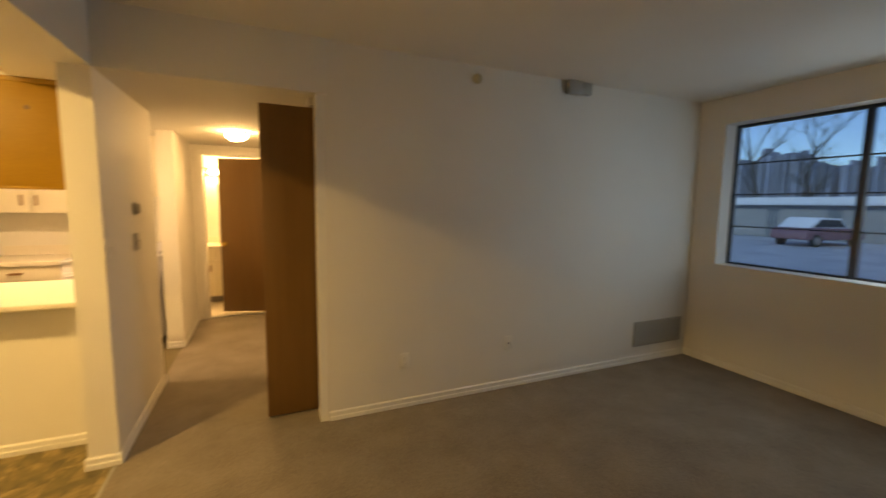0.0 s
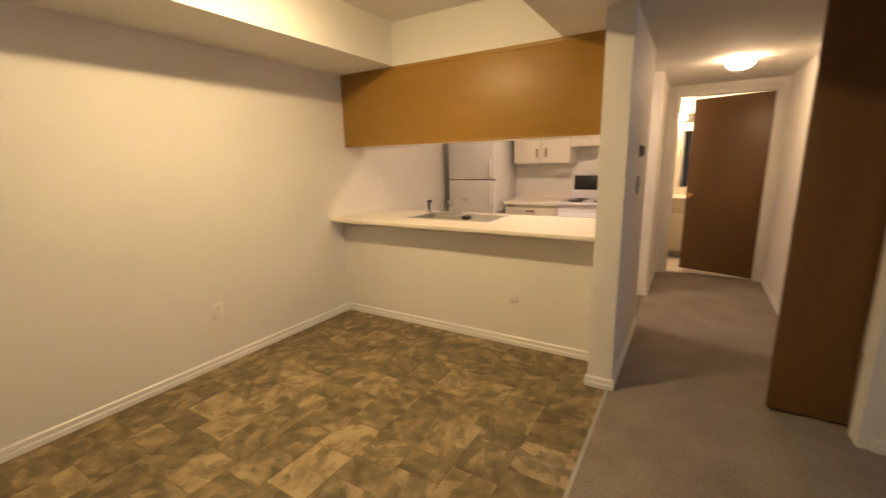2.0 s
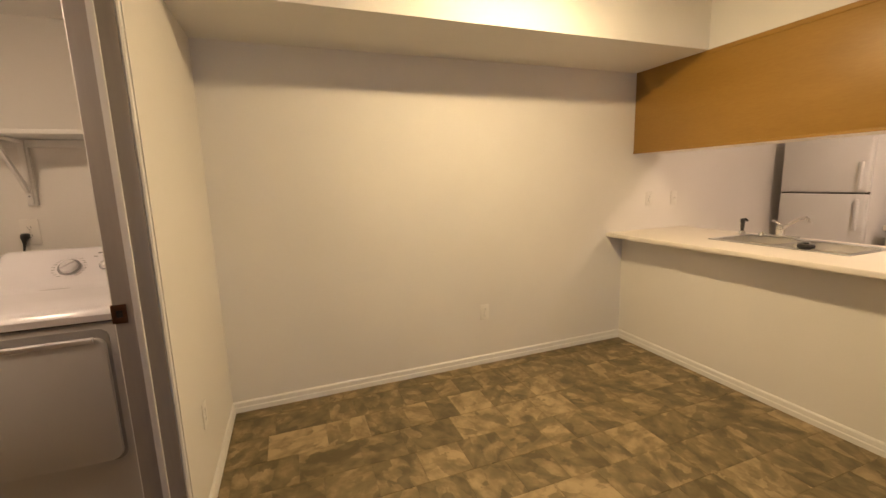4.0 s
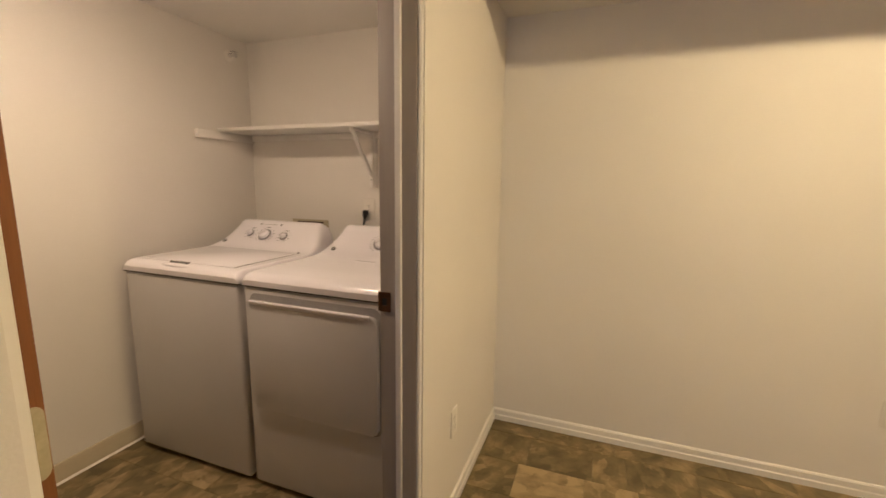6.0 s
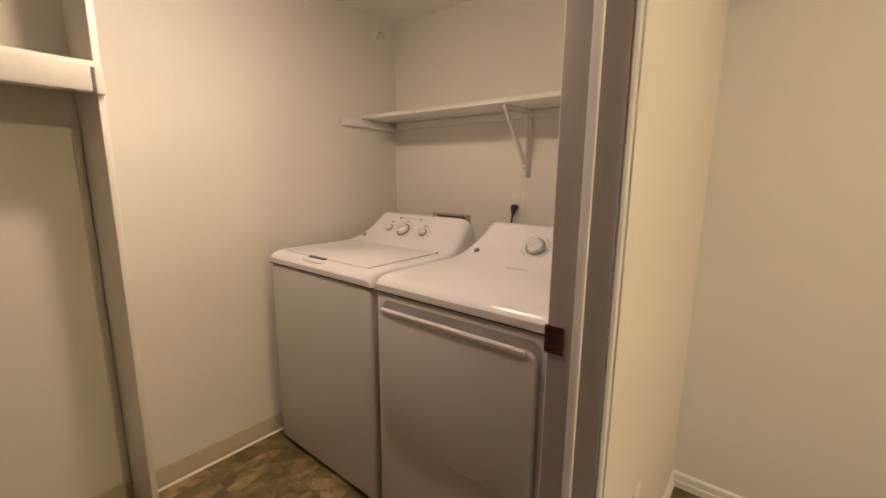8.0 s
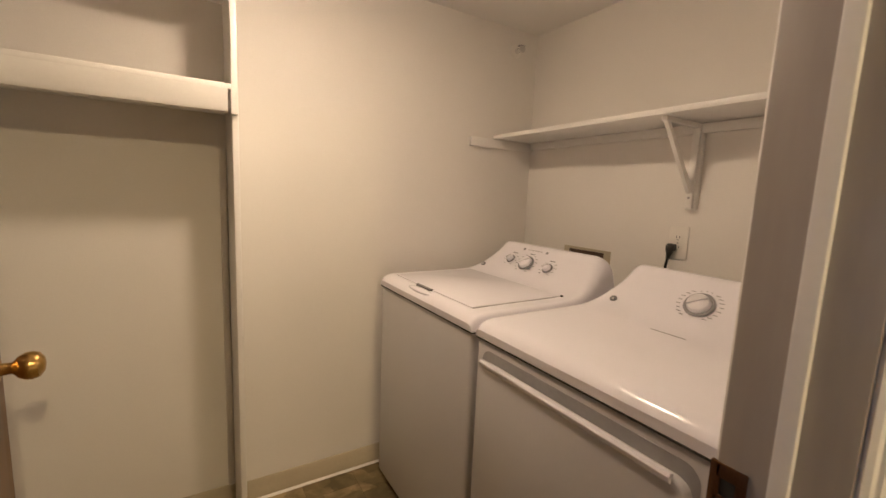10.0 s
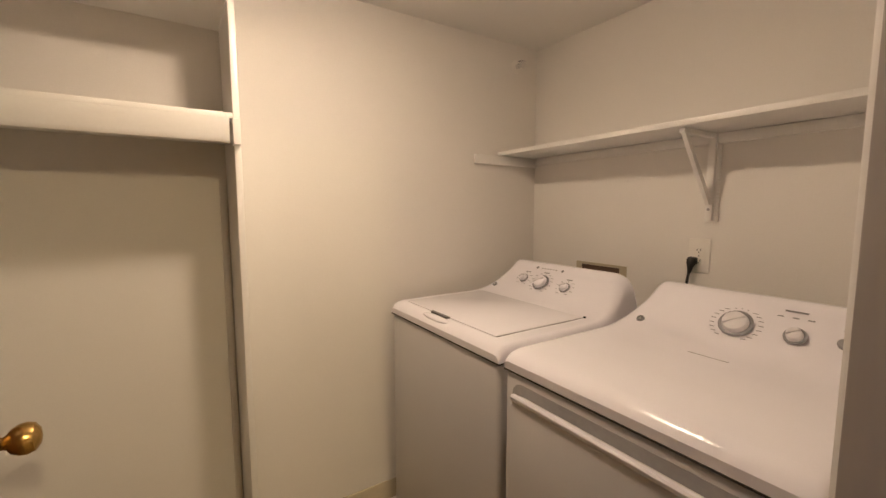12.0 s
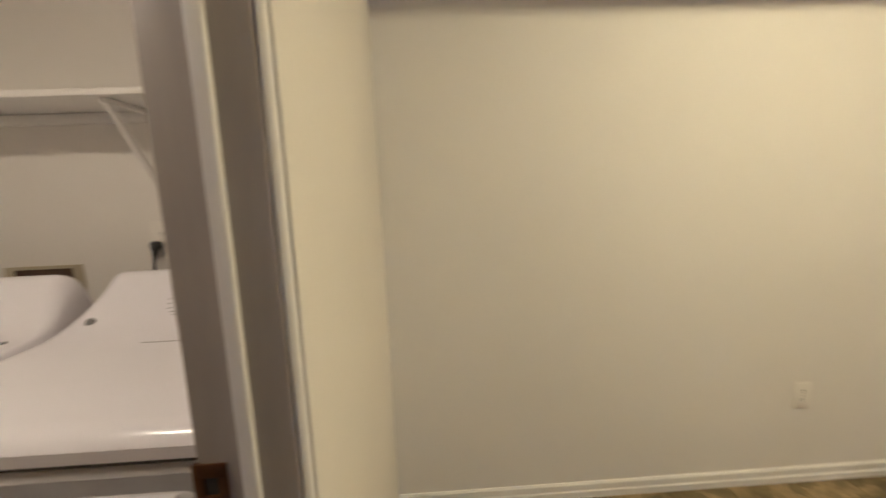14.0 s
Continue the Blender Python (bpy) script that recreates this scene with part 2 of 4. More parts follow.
def cyl(bm, p, q, r0, r1=None, seg=24):
    """A round bar from p to q."""
    p, q = Vector(p), Vector(q)
    d = q - p
    m = Matrix.Translation((p + q) / 2) @ d.to_track_quat("Z", "Y").to_matrix().to_4x4()
    bmesh.ops.create_cone(bm, cap_ends=True, segments=seg, radius1=r0, radius2=r0 if r1 is None else r1, depth=d.length, matrix=m)
    return bm


def lathe(bm, rings, base=(0, 0, 0), axis=(0, 0, 1), seg=32):
    """Turned shape: rings of (radius, height) along the axis from base."""
    m = Matrix.Translation(base) @ Vector(axis).to_track_quat("Z", "Y").to_matrix().to_4x4()
    rows = []
    for r, h in rings:
        rows.append([bm.verts.new(m @ Vector((r * math.cos(2 * math.pi * k / seg), r * math.sin(2 * math.pi * k / seg), h))) for k in range(seg)])
    for a, b in zip(rows, rows[1:]):
        for k in range(seg):
            bm.faces.new((a[k], a[(k + 1) % seg], b[(k + 1) % seg], b[k]))
    bm.faces.new(rows[0][::-1]), bm.faces.new(rows[-1])
    return bm


def prism(bm, outline, along, c0, c1):
    """An outline of (a, b) pairs extruded along an axis: 'x' takes (y, z), 'y' takes (x, z), 'z' takes (x, y)."""
    def at(a, b, c):
        return {"x": (c, a, b), "y": (a, c, b), "z": (a, b, c)}[along]
    lo = [bm.verts.new(at(a, b, c0)) for a, b in outline]
    hi = [bm.verts.new(at(a, b, c1)) for a, b in outline]
    n = len(outline)
    for k in range(n):
        bm.faces.new((lo[k], lo[(k + 1) % n], hi[(k + 1) % n], hi[k]))
    bm.faces.new(lo[::-1]), bm.faces.new(hi)
    return bm


def tube(bm, pts, r, seg=10):
    """A round tube along points."""
    pts = [Vector(p) for p in pts]
    rows = []
    for i, p in enumerate(pts):
        d = (pts[min(i + 1, len(pts) - 1)] - pts[max(i - 1, 0)]).normalized()
        m = Matrix.Translation(p) @ d.to_track_quat("Z", "Y").to_matrix().to_4x4()
        rows.append([bm.verts.new(m @ Vector((r * math.cos(2 * math.pi * k / seg), r * math.sin(2 * math.pi * k / seg), 0))) for k in range(seg)])
    for a, b in zip(rows, rows[1:]):
        for k in range(seg):
            bm.faces.new((a[k], a[(k + 1) % seg], b[(k + 1) % seg], b[k]))
    bm.faces.new(rows[0][::-1]), bm.faces.new(rows[-1])
    return bm


def rounded(x0, x1, z0, z1, r, seg=6, corners="abcd"):
    """Outline of a rounded rectangle: corners a low-left, b low-right, c high-right, d high-left."""
    out = []
    for key, cx, cz, a0 in (("a", x0, z0, 180), ("b", x1, z0, 270), ("c", x1, z1, 0), ("d", x0, z1, 90)):
        if key not in corners:
            out.append((cx, cz))
            continue
        px, pz = (cx + r if cx == x0 else cx - r), (cz + r if cz == z0 else cz - r)
        for k in range(seg + 1):
            a = radians(a0 + 90 * k / seg)
            out.append((px + r * math.cos(a), pz + r * math.sin(a)))
    return out


def mesh_of(name, bm, material, smooth=True):
    bmesh.ops.recalc_face_normals(bm, faces=bm.faces[:])
    me = bpy.data.meshes.new(name)
    bm.to_mesh(me)
    bm.free()
    me.materials.append(material)
    if smooth:
        me.shade_smooth()
        me.set_sharp_from_angle(angle=radians(35))
    return me


def part(name, bm, material, parent, label=""):
    ob = new(name, mesh_of(name, bm, material))
    ob.parent = parent
    ob.matrix_parent_inverse = parent.matrix_world.inverted() if parent else Matrix()
    return tagged(ob, label)


def single(name, bm, material, label, category="", group="", kind=""):
    ob = new(name, mesh_of(name, bm, material))
    return tagged(ob, label, category, group, kind)


def thing(name, at, label, category, group="", kind=""):
    """An empty at the thing's base, to carry its parts (built in world places)."""
    ob = new(name)
    ob.empty_display_size = 0.05
    ob.matrix_world = Matrix.Translation(at)
    bpy.context.view_layer.update()
    return tagged(ob, label, category, group, kind)


def structure(name, boxes, material, label, category="wall"):
    bm = bmesh.new()
    for b in boxes:
        box(bm, *b)
    return single(name, bm, material, label, category, kind="structure")


# ---- plan ----
XW, YN, YP0, YP1, YL = -3.105, 3.318, 0.195, 0.311, -1.375   # west wall, half wall, partition, laundry south wall
XB, XE, YS = -0.638, 4.065, -3.0                              # beam edge, window wall, back of living room
Z1, Z2, Z3 = 2.17, 2.50, 2.21                                # low ceiling, high ceiling, laundry ceiling
W1 = 3.018                                                   # long living room wall
JX0, JX1, ZD = -2.045, -1.129, 2.05                            # laundry doorway

structure("wall_west", [(XW - 0.12, XW, -2.12, 6.00, 0, 2.62)], M_WALL, "cream painted plaster wall")
structure("wall_laundry_south", [(XW, -1.60, YL - 0.115, YL, 0, Z3)], M_WALL, "cream painted laundry wall")
structure("wall_partition", [(XW, JX0 - 0.016, YP0, YP1, 0, 2.62), (JX0 - 0.016, JX1 + 0.016, YP0, YP1, ZD + 0.016, 2.62), (JX1 + 0.016, XB, YP0, YP1, 0, 2.62)],
          M_WALL, "cream painted wall with the laundry doorway")
structure("wall_laundry_east", [(-0.76, XB, YS - 0.12, YP0, 0, 2.62)], M_WALL, "cream painted wall beside the laundry")
structure("wall_half", [(XW, -0.78, YN, YN + 0.11, 0, 0.882)], M_WALL, "cream painted half wall under the breakfast counter")
structure("wall_post", [(-0.78, XB, 2.99, 4.15, 0, 2.62)], M_WALL, "cream painted wall end between kitchen and hall")
structure("wall_hall_west", [(-0.78, XB, 5.05, 6.09, 0, Z1)], M_WALL, "cream painted hall wall past the kitchen opening")
structure("wall_kitchen_north", [(XW, -0.78, 5.85, 6.00, 0, Z1)], M_WALL, "cream painted kitchen wall")
structure("wall_north", [(0.5225, XE, W1, W1 + 0.115, 0, 2.62)], M_WALL, "cream painted living room wall")
structure("wall_hall_east", [(0.44, 0.55, 4.35, 6.09, 0, Z1), (0.44, 0.55, W1 + 0.115, 4.35, 2.13, Z1)], M_WALL, "cream painted hall wall with a closet opening")
structure("wall_hall_closet", [(1.15, 1.27, W1 + 0.115, 4.47, 0, Z1), (0.55, 1.15, 4.35, 4.47, 0, Z1)], M_WALL, "cream painted closet wall")
structure("wall_hall_end", [(-0.95, -0.53, 6.09, 6.205, 0, Z1), (-0.53, 0.36, 6.09, 6.205, 2.07, Z1), (0.36, 1.3, 6.09, 6.205, 0, Z1)], M_WALL, "cream painted hall end wall with a bathroom door")
structure("wall_bath", [(-1.07, -0.95, 6.09, 7.72, 0, 2.3), (-1.07, 1.42, 7.60, 7.72, 0, 2.3), (1.3, 1.42, 6.09, 7.60, 0, 2.3)], M_WALL, "cream painted bathroom walls")
WY0, WY1, WZ0, WZ1 = 0.82, 2.765, 0.955, 2.258
structure("wall_east", [(XE, XE + 0.24, YS, WY0, 0, 2.62), (XE, XE + 0.24, WY1, W1 + 0.115, 0, 2.62), (XE, XE + 0.24, WY0, WY1, 0, WZ0), (XE, XE + 0.24, WY0, WY1, WZ1, 2.62)],
          M_WALL, "cream painted wall with a wide window")
structure("wall_living_south", [(XB, XE + 0.24, YS - 0.12, YS, 0, 2.62)], M_WALL, "cream painted living room wall")

structure("ceiling_living", [(XB, XE, YS, 2.99, Z2, 2.62), (0.535, XE, 2.99, W1, Z2, 2.62)], M_CEIL, "cream painted ceiling", "ceiling")
structure("ceiling_hall", [(XB, 0.535, 2.99, W1 + 0.115, Z1, 2.62), (XB, 1.27, W1 + 0.115, 6.09, Z1, 2.62), (-0.78, XB, 4.15, 5.05, Z1, 2.62)], M_CEIL, "cream painted low hall ceiling", "ceiling")
structure("ceiling_bath", [(-1.07, 1.42, 6.09, 7.72, 2.3, 2.4)], M_CEIL, "cream painted bathroom ceiling", "ceiling")
structure("ceiling_beam", [(-1.12, XB, YP1, 2.99, Z1, 2.62), (-1.12, -0.78, 2.99, 3.40, Z1, 2.62)], M_CEIL, "cream painted dropped ceiling beam", "ceiling")
structure("ceiling_soffit", [(XW, -2.505, YP1, 3.40, Z1, 2.62)], M_CEIL, "cream painted dropped soffit along the wall", "ceiling")
structure("ceiling_dining", [(-2.505, -1.12, YP1, 3.40, Z2, 2.62)], M_CEIL, "cream painted raised dining ceiling", "ceiling")
structure("ceiling_kitchen", [(XW, -0.78, 3.40, 6.00, Z1, 2.62)], M_CEIL, "cream painted low kitchen ceiling", "ceiling")
structure("ceiling_laundry", [(XW, -0.76, -2.12, YP0, Z3, 2.32)], M_CEIL, "cream painted laundry ceiling", "ceiling")

structure("floor_carpet", [(-0.655, XE + 0.1, YS, 3.06, -0.12, 0.004), (-0.655, 1.2, 3.06, 6.205, -0.12, 0.004)], M_CARPET, "worn beige-brown cut pile carpet", "carpet")
floor_vinyl = structure("floor_vinyl", [(XW, -0.655, -2.1, 5.95, -0.12, -0.004)], M_GROUT, "brown slate-patterned vinyl tile floor", "floor")
structure("floor_bath", [(-1.0, 1.35, 6.205, 7.65, -0.12, 0.0)], M_LAMIN, "pale bathroom floor", "floor")

# ---- trim: baseboards, laundry doorway ----
def baseboard(name, x0, x1, y0, y1, face, h=0.068, mat=M_TRIM, label="white painted stepped baseboard"):
    """Stepped board along a wall; face: the side towards the room."""
    bm = bmesh.new()
    t = 0.014
    prof = [(0, 0), (t, 0), (t, h * 0.42), (t * 0.72, h * 0.5), (t * 0.72, h * 0.88), (t * 0.3, h), (0, h)]
    if face in ("+y", "-y"):
        s = 1 if face == "+y" else -1
        prism(bm, [(y0 + s * a, b) for a, b in prof], "x", x0, x1)
    else:
        s = 1 if face == "+x" else -1
        prism(bm, [(x0 + s * a, b) for a, b in prof], "y", y0, y1)
    return single(name, bm, mat, label, "baseboard", kind="structure")


baseboard("baseboard", XW, None, YP1, YN, "+x")
baseboard("baseboard", XW + 0.014, -0.794, YN, None, "-y")
baseboard("baseboard", XW + 0.014, JX0 - 0.020, YP1, None, "+y")
baseboard("baseboard", -0.78, None, 2.99, YN - 0.014, "-x")
baseboard("baseboard", -0.794, XB + 0.014, 2.99, None, "-y")
baseboard("baseboard", XB, None, 2.99, 4.15, "+x")
baseboard("baseboard", XB, None, 5.05, 6.09, "+x")
baseboard("baseboard", -0.78, XB + 0.014, 5.05, None, "-y")
baseboard("baseboard", 0.523, XE - 0.014, W1, None, "-y")
baseboard("baseboard", XE, None, YS, W1, "-x")
baseboard("baseboard", 0.44, None, 4.35, 6.09, "-x")
COVE = "beige vinyl cove base along the laundry wall"
baseboard("baseboard", XW, -1.612, YL, None, "+y", 0.092, M_COVE, COVE)
baseboard("baseboard", XW, None, YL, YP0, "+x", 0.092, M_COVE, COVE)
baseboard("baseboard", -1.585, -0.76, -1.39, None, "+y", 0.092, M_COVE, COVE)
bm = bmesh.new()
prism(bm, [(YL + 0.014, 0.001), (YL + 0.022, 0.001), (YL + 0.014, 0.010)], "x", XW, -1.612)
single("trim", bm, M_PLASTIC, "pale sealant bead along the cove base", "trim", kind="structure")


def door_lining():
    """Painted lining, stops and casing of the laundry doorway."""
    t = thing("trim", (JX0, YP0, 0), "white painted door frame of the laundry, jambs darkened for shade", "door frame", kind="structure")
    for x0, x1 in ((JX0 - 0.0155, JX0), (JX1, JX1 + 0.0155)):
        part("jamb", box(bmesh.new(), x0, x1, 0.168, 0.294, 0, ZD, 0.002), M_JAMB_SHADE, t)
    part("head_jamb", box(bmesh.new(), JX0 - 0.0155, JX1 + 0.0155, 0.168, 0.294, ZD, ZD + 0.0155, 0.002), M_JAMB_SHADE, t)
    for x0, x1 in ((JX0, JX0 + 0.012), (JX1 - 0.006, JX1)):
        part("door_stop", box(bmesh.new(), x0, x1, 0.2265, 0.246, 0, ZD, 0.002), M_TRIM, t)
    part("door_stop", box(bmesh.new(), JX0 + 0.012, JX1 - 0.012, 0.2265, 0.246, ZD - 0.012, ZD, 0.002), M_TRIM, t)
    for e, d in ((JX0, -1), (JX1, 1)):
        prof = [(0.0155, 0.2945), (0.005, 0.2945), (0.002, 0.299), (0.005, 0.305), (0.0155, 0.307)]
        part("bead", prism(bmesh.new(), [(e + d * a, b) for a, b in prof], "z", 0, ZD + 0.012), M_TRIM, t, "thin cream edge bead")
        prof = [(0.0157, 0), (0.0157, -0.030), (0.019, -0.036), (0.052, -0.036), (0.060, -0.030), (0.060, 0)]
        part("casing", prism(bmesh.new(), [(e + d * a, YP0 + b) for a, b in prof], "z", 0, ZD + 0.06), M_TRIM, t)
    # strike plate let into the jamb
    sz = 0.972
    bm = bmesh.new()
    box(bm, JX0, JX0 + 0.003, 0.168, 0.205, sz + 0.012, sz + 0.032, 0.001)
    box(bm, JX0, JX0 + 0.003, 0.168, 0.205, sz - 0.032, sz - 0.012, 0.001)
    box(bm, JX0, JX0 + 0.003, 0.193, 0.205, sz - 0.012, sz + 0.012)
    box(bm, JX0 - 0.004, JX0 + 0.003, 0.161, 0.175, sz - 0.032, sz + 0.032, 0.002)
    part("strike_plate", bm, M_BRONZE, t, "aged bronze strike plate")
    # Dark chip on the jamb face, coloured as the hole's shade.
    part("latch_hole_shade", box(bmesh.new(), JX0, JX0 + 0.001, 0.175, 0.193, sz - 0.012, sz + 0.012), M_SHADOWGAP, t)


door_lining()


def laundry_door():
    """Stained slab door, open inwards past a right angle."""
    t = thing("door_1", (JX1 - 0.028, 0.184, 0.012), "dark stained wooden laundry door, standing open", "door", kind="structure")
    w, th = 0.905, 0.035
    turn = Matrix.Translation((JX1 - 0.028, 0.184, 0)) @ pose(0, 0, 0, 0, 0, 4.0)
    def put(name, bm, mat, label=""):
        bm.transform(turn)
        return part(name, bm, mat, t, label)
    # in the open position: length along -y, thickness along -x
    leaf = put("door_leaf", box(bmesh.new(), -th + 0.002, -0.002, -w, -0.002, 0.012, ZD - 0.004, 0.001), M_WOODDARK)
    put("door_edge", box(bmesh.new(), -th + 0.004, -0.004, -0.0022, 0.0004, 0.014, ZD - 0.006), M_RAWEDGE, "raw orange-brown wooden door edge")
    for hz in (0.25, 1.03, 1.83):
        bm = bmesh.new()
        prism(bm, rounded(-th + 0.006, -0.003, hz - 0.048, hz + 0.048, 0.012), "y", 0.0005, 0.003)
        cyl(bm, (-0.001, 0.006, hz - 0.05), (-0.001, 0.006, hz + 0.05), 0.006, seg=12)
        put("hinge", bm, M_HINGE, "paint-smeared door hinge")
    kz, ky = 0.972, -w + 0.06
    for side in (-1, 1):
        x0 = -th + 0.002 if side < 0 else -0.002
        bm = bmesh.new()
        lathe(bm, [(0.031, 0), (0.031, 0.004), (0.024, 0.009), (0.012, 0.012), (0.011, 0.026), (0.013, 0.030), (0.021, 0.036), (0.0265, 0.046), (0.0275, 0.056), (0.024, 0.066), (0.014, 0.073), (0.003, 0.075)],
              (x0, ky, kz), (side, 0, 0))
        put("door_knob", bm, M_BRASS, "worn brass egg-shaped knob")


laundry_door()


def alcove():
    """Shelf alcove beside the washer: end board, shelf with fascia, panelled back, bulkhead."""
    structure("wall_alcove_back", [(-1.60, -0.76, -1.48, -1.39, 0, Z3)], M_WALL, "cream painted alcove back wall")
    structure("ceiling_bulkhead", [(-1.58, -0.76, -1.39, -1.10, 1.985, Z3)], M_CEIL, "cream painted bulkhead over the alcove", "ceiling")
    u = thing("shelf_unit", (-1.59, -1.25, 0), "cream painted alcove shelf with an end board", "shelf")
    part("end_board", box(bmesh.new(), -1.600, -1.581, -1.39, -1.105, 0.001, 1.984, 0.002), M_TRIM, u)
    part("shelf", box(bmesh.new(), -1.581, -0.761, -1.388, -1.105, 1.637, 1.654, 0.002), M_TRIM, u)
    bm = bmesh.new()
    prism(bm, [(-1.120, 1.636), (-1.120, 1.584), (-1.116, 1.570), (-1.107, 1.562), (-1.097, 1.566), (-1.092, 1.578), (-1.094, 1.636)], "x", -1.570, -0.762)
    part("fascia", bm, M_TRIM, u)
    part("cleat", box(bmesh.new(), -1.599, -1.578, -1.135, -1.089, 1.559, 1.636, 0.003), M_TRIM, u)
    part("cleat", box(bmesh.new(), -1.580, -0.762, -1.389, -1.370, 1.598, 1.636, 0.002), M_TRIM, u)
    part("corner_batten", box(bmesh.new(), -1.578, -1.556, -1.389, -1.376, 0.095, 1.47, 0.002), M_TRIM, u)


alcove()


# ---- lamps ----
def pan_lamp(at, r, half, drop, mat, label):
    """Ceiling lamp: opaque metal pan above, shallow glowing glass bowl below."""
    t = thing("ceiling_light", at, label, "lamp", "ceiling lights")
    part("pan", lathe(bmesh.new(), [(r * 0.80, -0.001), (r * 1.06, -0.012), (r * 1.06, -drop - 0.004), (r * 1.01, -drop - 0.004), (r * 1.01, -drop + 0.004)], at), M_CHROME, t)
    rings = [(r * math.cos(radians(q)), -drop - half * math.sin(radians(q))) for q in range(0, 89, 11)]
    part("glass_bowl", lathe(bmesh.new(), rings, at, seg=28), mat, t)
    return t


pan_lamp((-1.85, 1.90, Z2), 0.066, 0.028, 0.062, M_GLOW_DINING, "small frosted glass dining ceiling light")
pan_lamp((-1.81, -0.63, Z3), 0.062, 0.024, 0.040, M_GLOW_LAUNDRY, "small frosted glass laundry ceiling light")
pan_lamp((-1.45, 4.33, Z1), 0.080, 0.032, 0.050, M_GLOW_KITCHEN, "frosted glass kitchen ceiling light")


def dome_lamp(at, r, mat):
    x, y, z = at
    t = thing("ceiling_light", at, "round frosted glass hall ceiling light, lit", "lamp", "ceiling lights")
    part("rim", lathe(bmesh.new(), [(r * 0.92, -0.001), (r * 0.92, -0.02), (r * 0.86, -0.024)], at), M_PLASTIC, t)
    part("glass_dome", lathe(bmesh.new(), [(r * 0.86, -0.0245)] + [(r * math.cos(radians(a)), -0.028 - 0.62 * r * math.sin(radians(a))) for a in range(0, 89, 11)], at), mat, t)


dome_lamp((-0.07, 4.86, Z1), 0.100, M_GLOW_HALL)
t = thing("sprinkler_head", (-0.12, 5.35, Z1), "small white ceiling sprinkler in the hall", "sprinkler")
part("plate", lathe(bmesh.new(), [(0.035, -0.001), (0.034, -0.006), (0.02, -0.010)], (-0.12, 5.35, Z1)), M_PLASTIC, t)
part("nozzle", lathe(bmesh.new(), [(0.012, -0.010), (0.012, -0.03), (0.022, -0.032), (0.022, -0.035)], (-0.12, 5.35, Z1)), M_CHROME, t)


# ---- washer and dryer ----
FX = -2.18
TOP = [(0.0, 0.922), (0.002, 0.945), (-0.006, 0.958), (-0.020, 0.968), (-0.045, 0.974), (-0.20, 0.975), (-0.36, 0.974), (-0.448, 0.975),
       (-0.490, 0.982), (-0.525, 0.995), (-0.558, 1.015), (-0.596, 1.050), (-0.626, 1.086), (-0.641, 1.104), (-0.654, 1.113), (-0.670, 1.116),
       (-0.690, 1.110), (-0.700, 1.095), (-0.700, 0.922)]


def top_cover(y0, y1):
    """Moulded top with the control console swept up at the back, rounded at both ends."""
    bm = bmesh.new()
    h, c = (y1 - y0) / 2, (y0 + y1) / 2
    stations = []
    for f in (0, 0.5, 0.72, 0.80, 0.85, 0.89, 0.92, 0.945, 0.965, 0.98, 0.992, 1.0):
        stations.append(f * h)
    stations = [-s for s in stations[:0:-1]] + stations
    rows = []
    for s in stations:
        row = []
        for k, (dx, z) in enumerate(TOP):
            cons = max(0.0, min(1.0, (z - 0.985) / 0.10)) if 6 < k < 18 else 0.0
            r = 0.022 + 0.042 * cons
            d = max(0.0, abs(s) - (h - r))
            drop = (r - math.sqrt(max(0.0, r * r - d * d))) * (0 if z < 0.93 else 1)
            lean = 0.018 * cons * max(0.0, (abs(s) / h - 0.8) / 0.2) ** 2
            side = s * (1 - 0.120 * min(1.0, max(0.0, z - 0.975) / 0.12)) if k > 6 and k < 18 else s
            row.append(bm.verts.new((FX + dx - lean, c + side, max(0.922, z - drop))))
        rows.append(row)
    n = len(TOP)
    for a, b in zip(rows, rows[1:]):
        for k in range(n):
            bm.faces.new((a[k], b[k], b[(k + 1) % n], a[(k + 1) % n]))
    bm.faces.new(rows[0]), bm.faces.new(rows[-1][::-1])
    return bm


def on_console(f, lift=0.0):
    """A point of the console's slope, f from 0 at its foot to 1 at its top, as (x, z), with its outward normal."""
    (xa, za), (xb, zb) = (FX - 0.538, 1.001), (FX - 0.632, 1.094)
    n = Vector((zb - za, 0, xa - xb)).normalized()
    p = Vector((xa + (xb - xa) * f, 0, za + (zb - za) * f)) + n * lift
    return p, n


def knob(parent, y, f, r, ring, mat=None):
    p, n = on_console(f, 0.002)
    base = (p.x, y, p.z)
    k = part("dial", lathe(bmesh.new(), [(ring * 0.80, 0), (ring, 0), (ring, 0.003), (ring * 0.94, 0.006), (ring * 0.84, 0.006), (ring * 0.80, 0.003)], base, n), M_RING, parent, "silver-grey dial ring")
    bm = bmesh.new()
    lathe(bm, [(r, 0.001), (r * 0.98, 0.010), (r * 0.88, 0.017), (r * 0.62, 0.021), (r * 0.3, 0.0225), (r * 0.05, 0.023)], base, n)
    part("knob", bm, mat or M_ENAMEL, k, "glossy white knob")
    bm = bmesh.new()
    m = Matrix.Translation(Vector(base) + n * 0.018) @ n.to_track_quat("Z", "Y").to_matrix().to_4x4() @ pose(0, 0, 0, 0, 0, 35)
    box(bm, -r * 0.85, r * 0.85, -r * 0.10, r * 0.10, 0, 0.009, 0.002)
    bm.transform(m)
    part("grip", bm, M_KNOBCLEAR, k, "translucent grip bar")


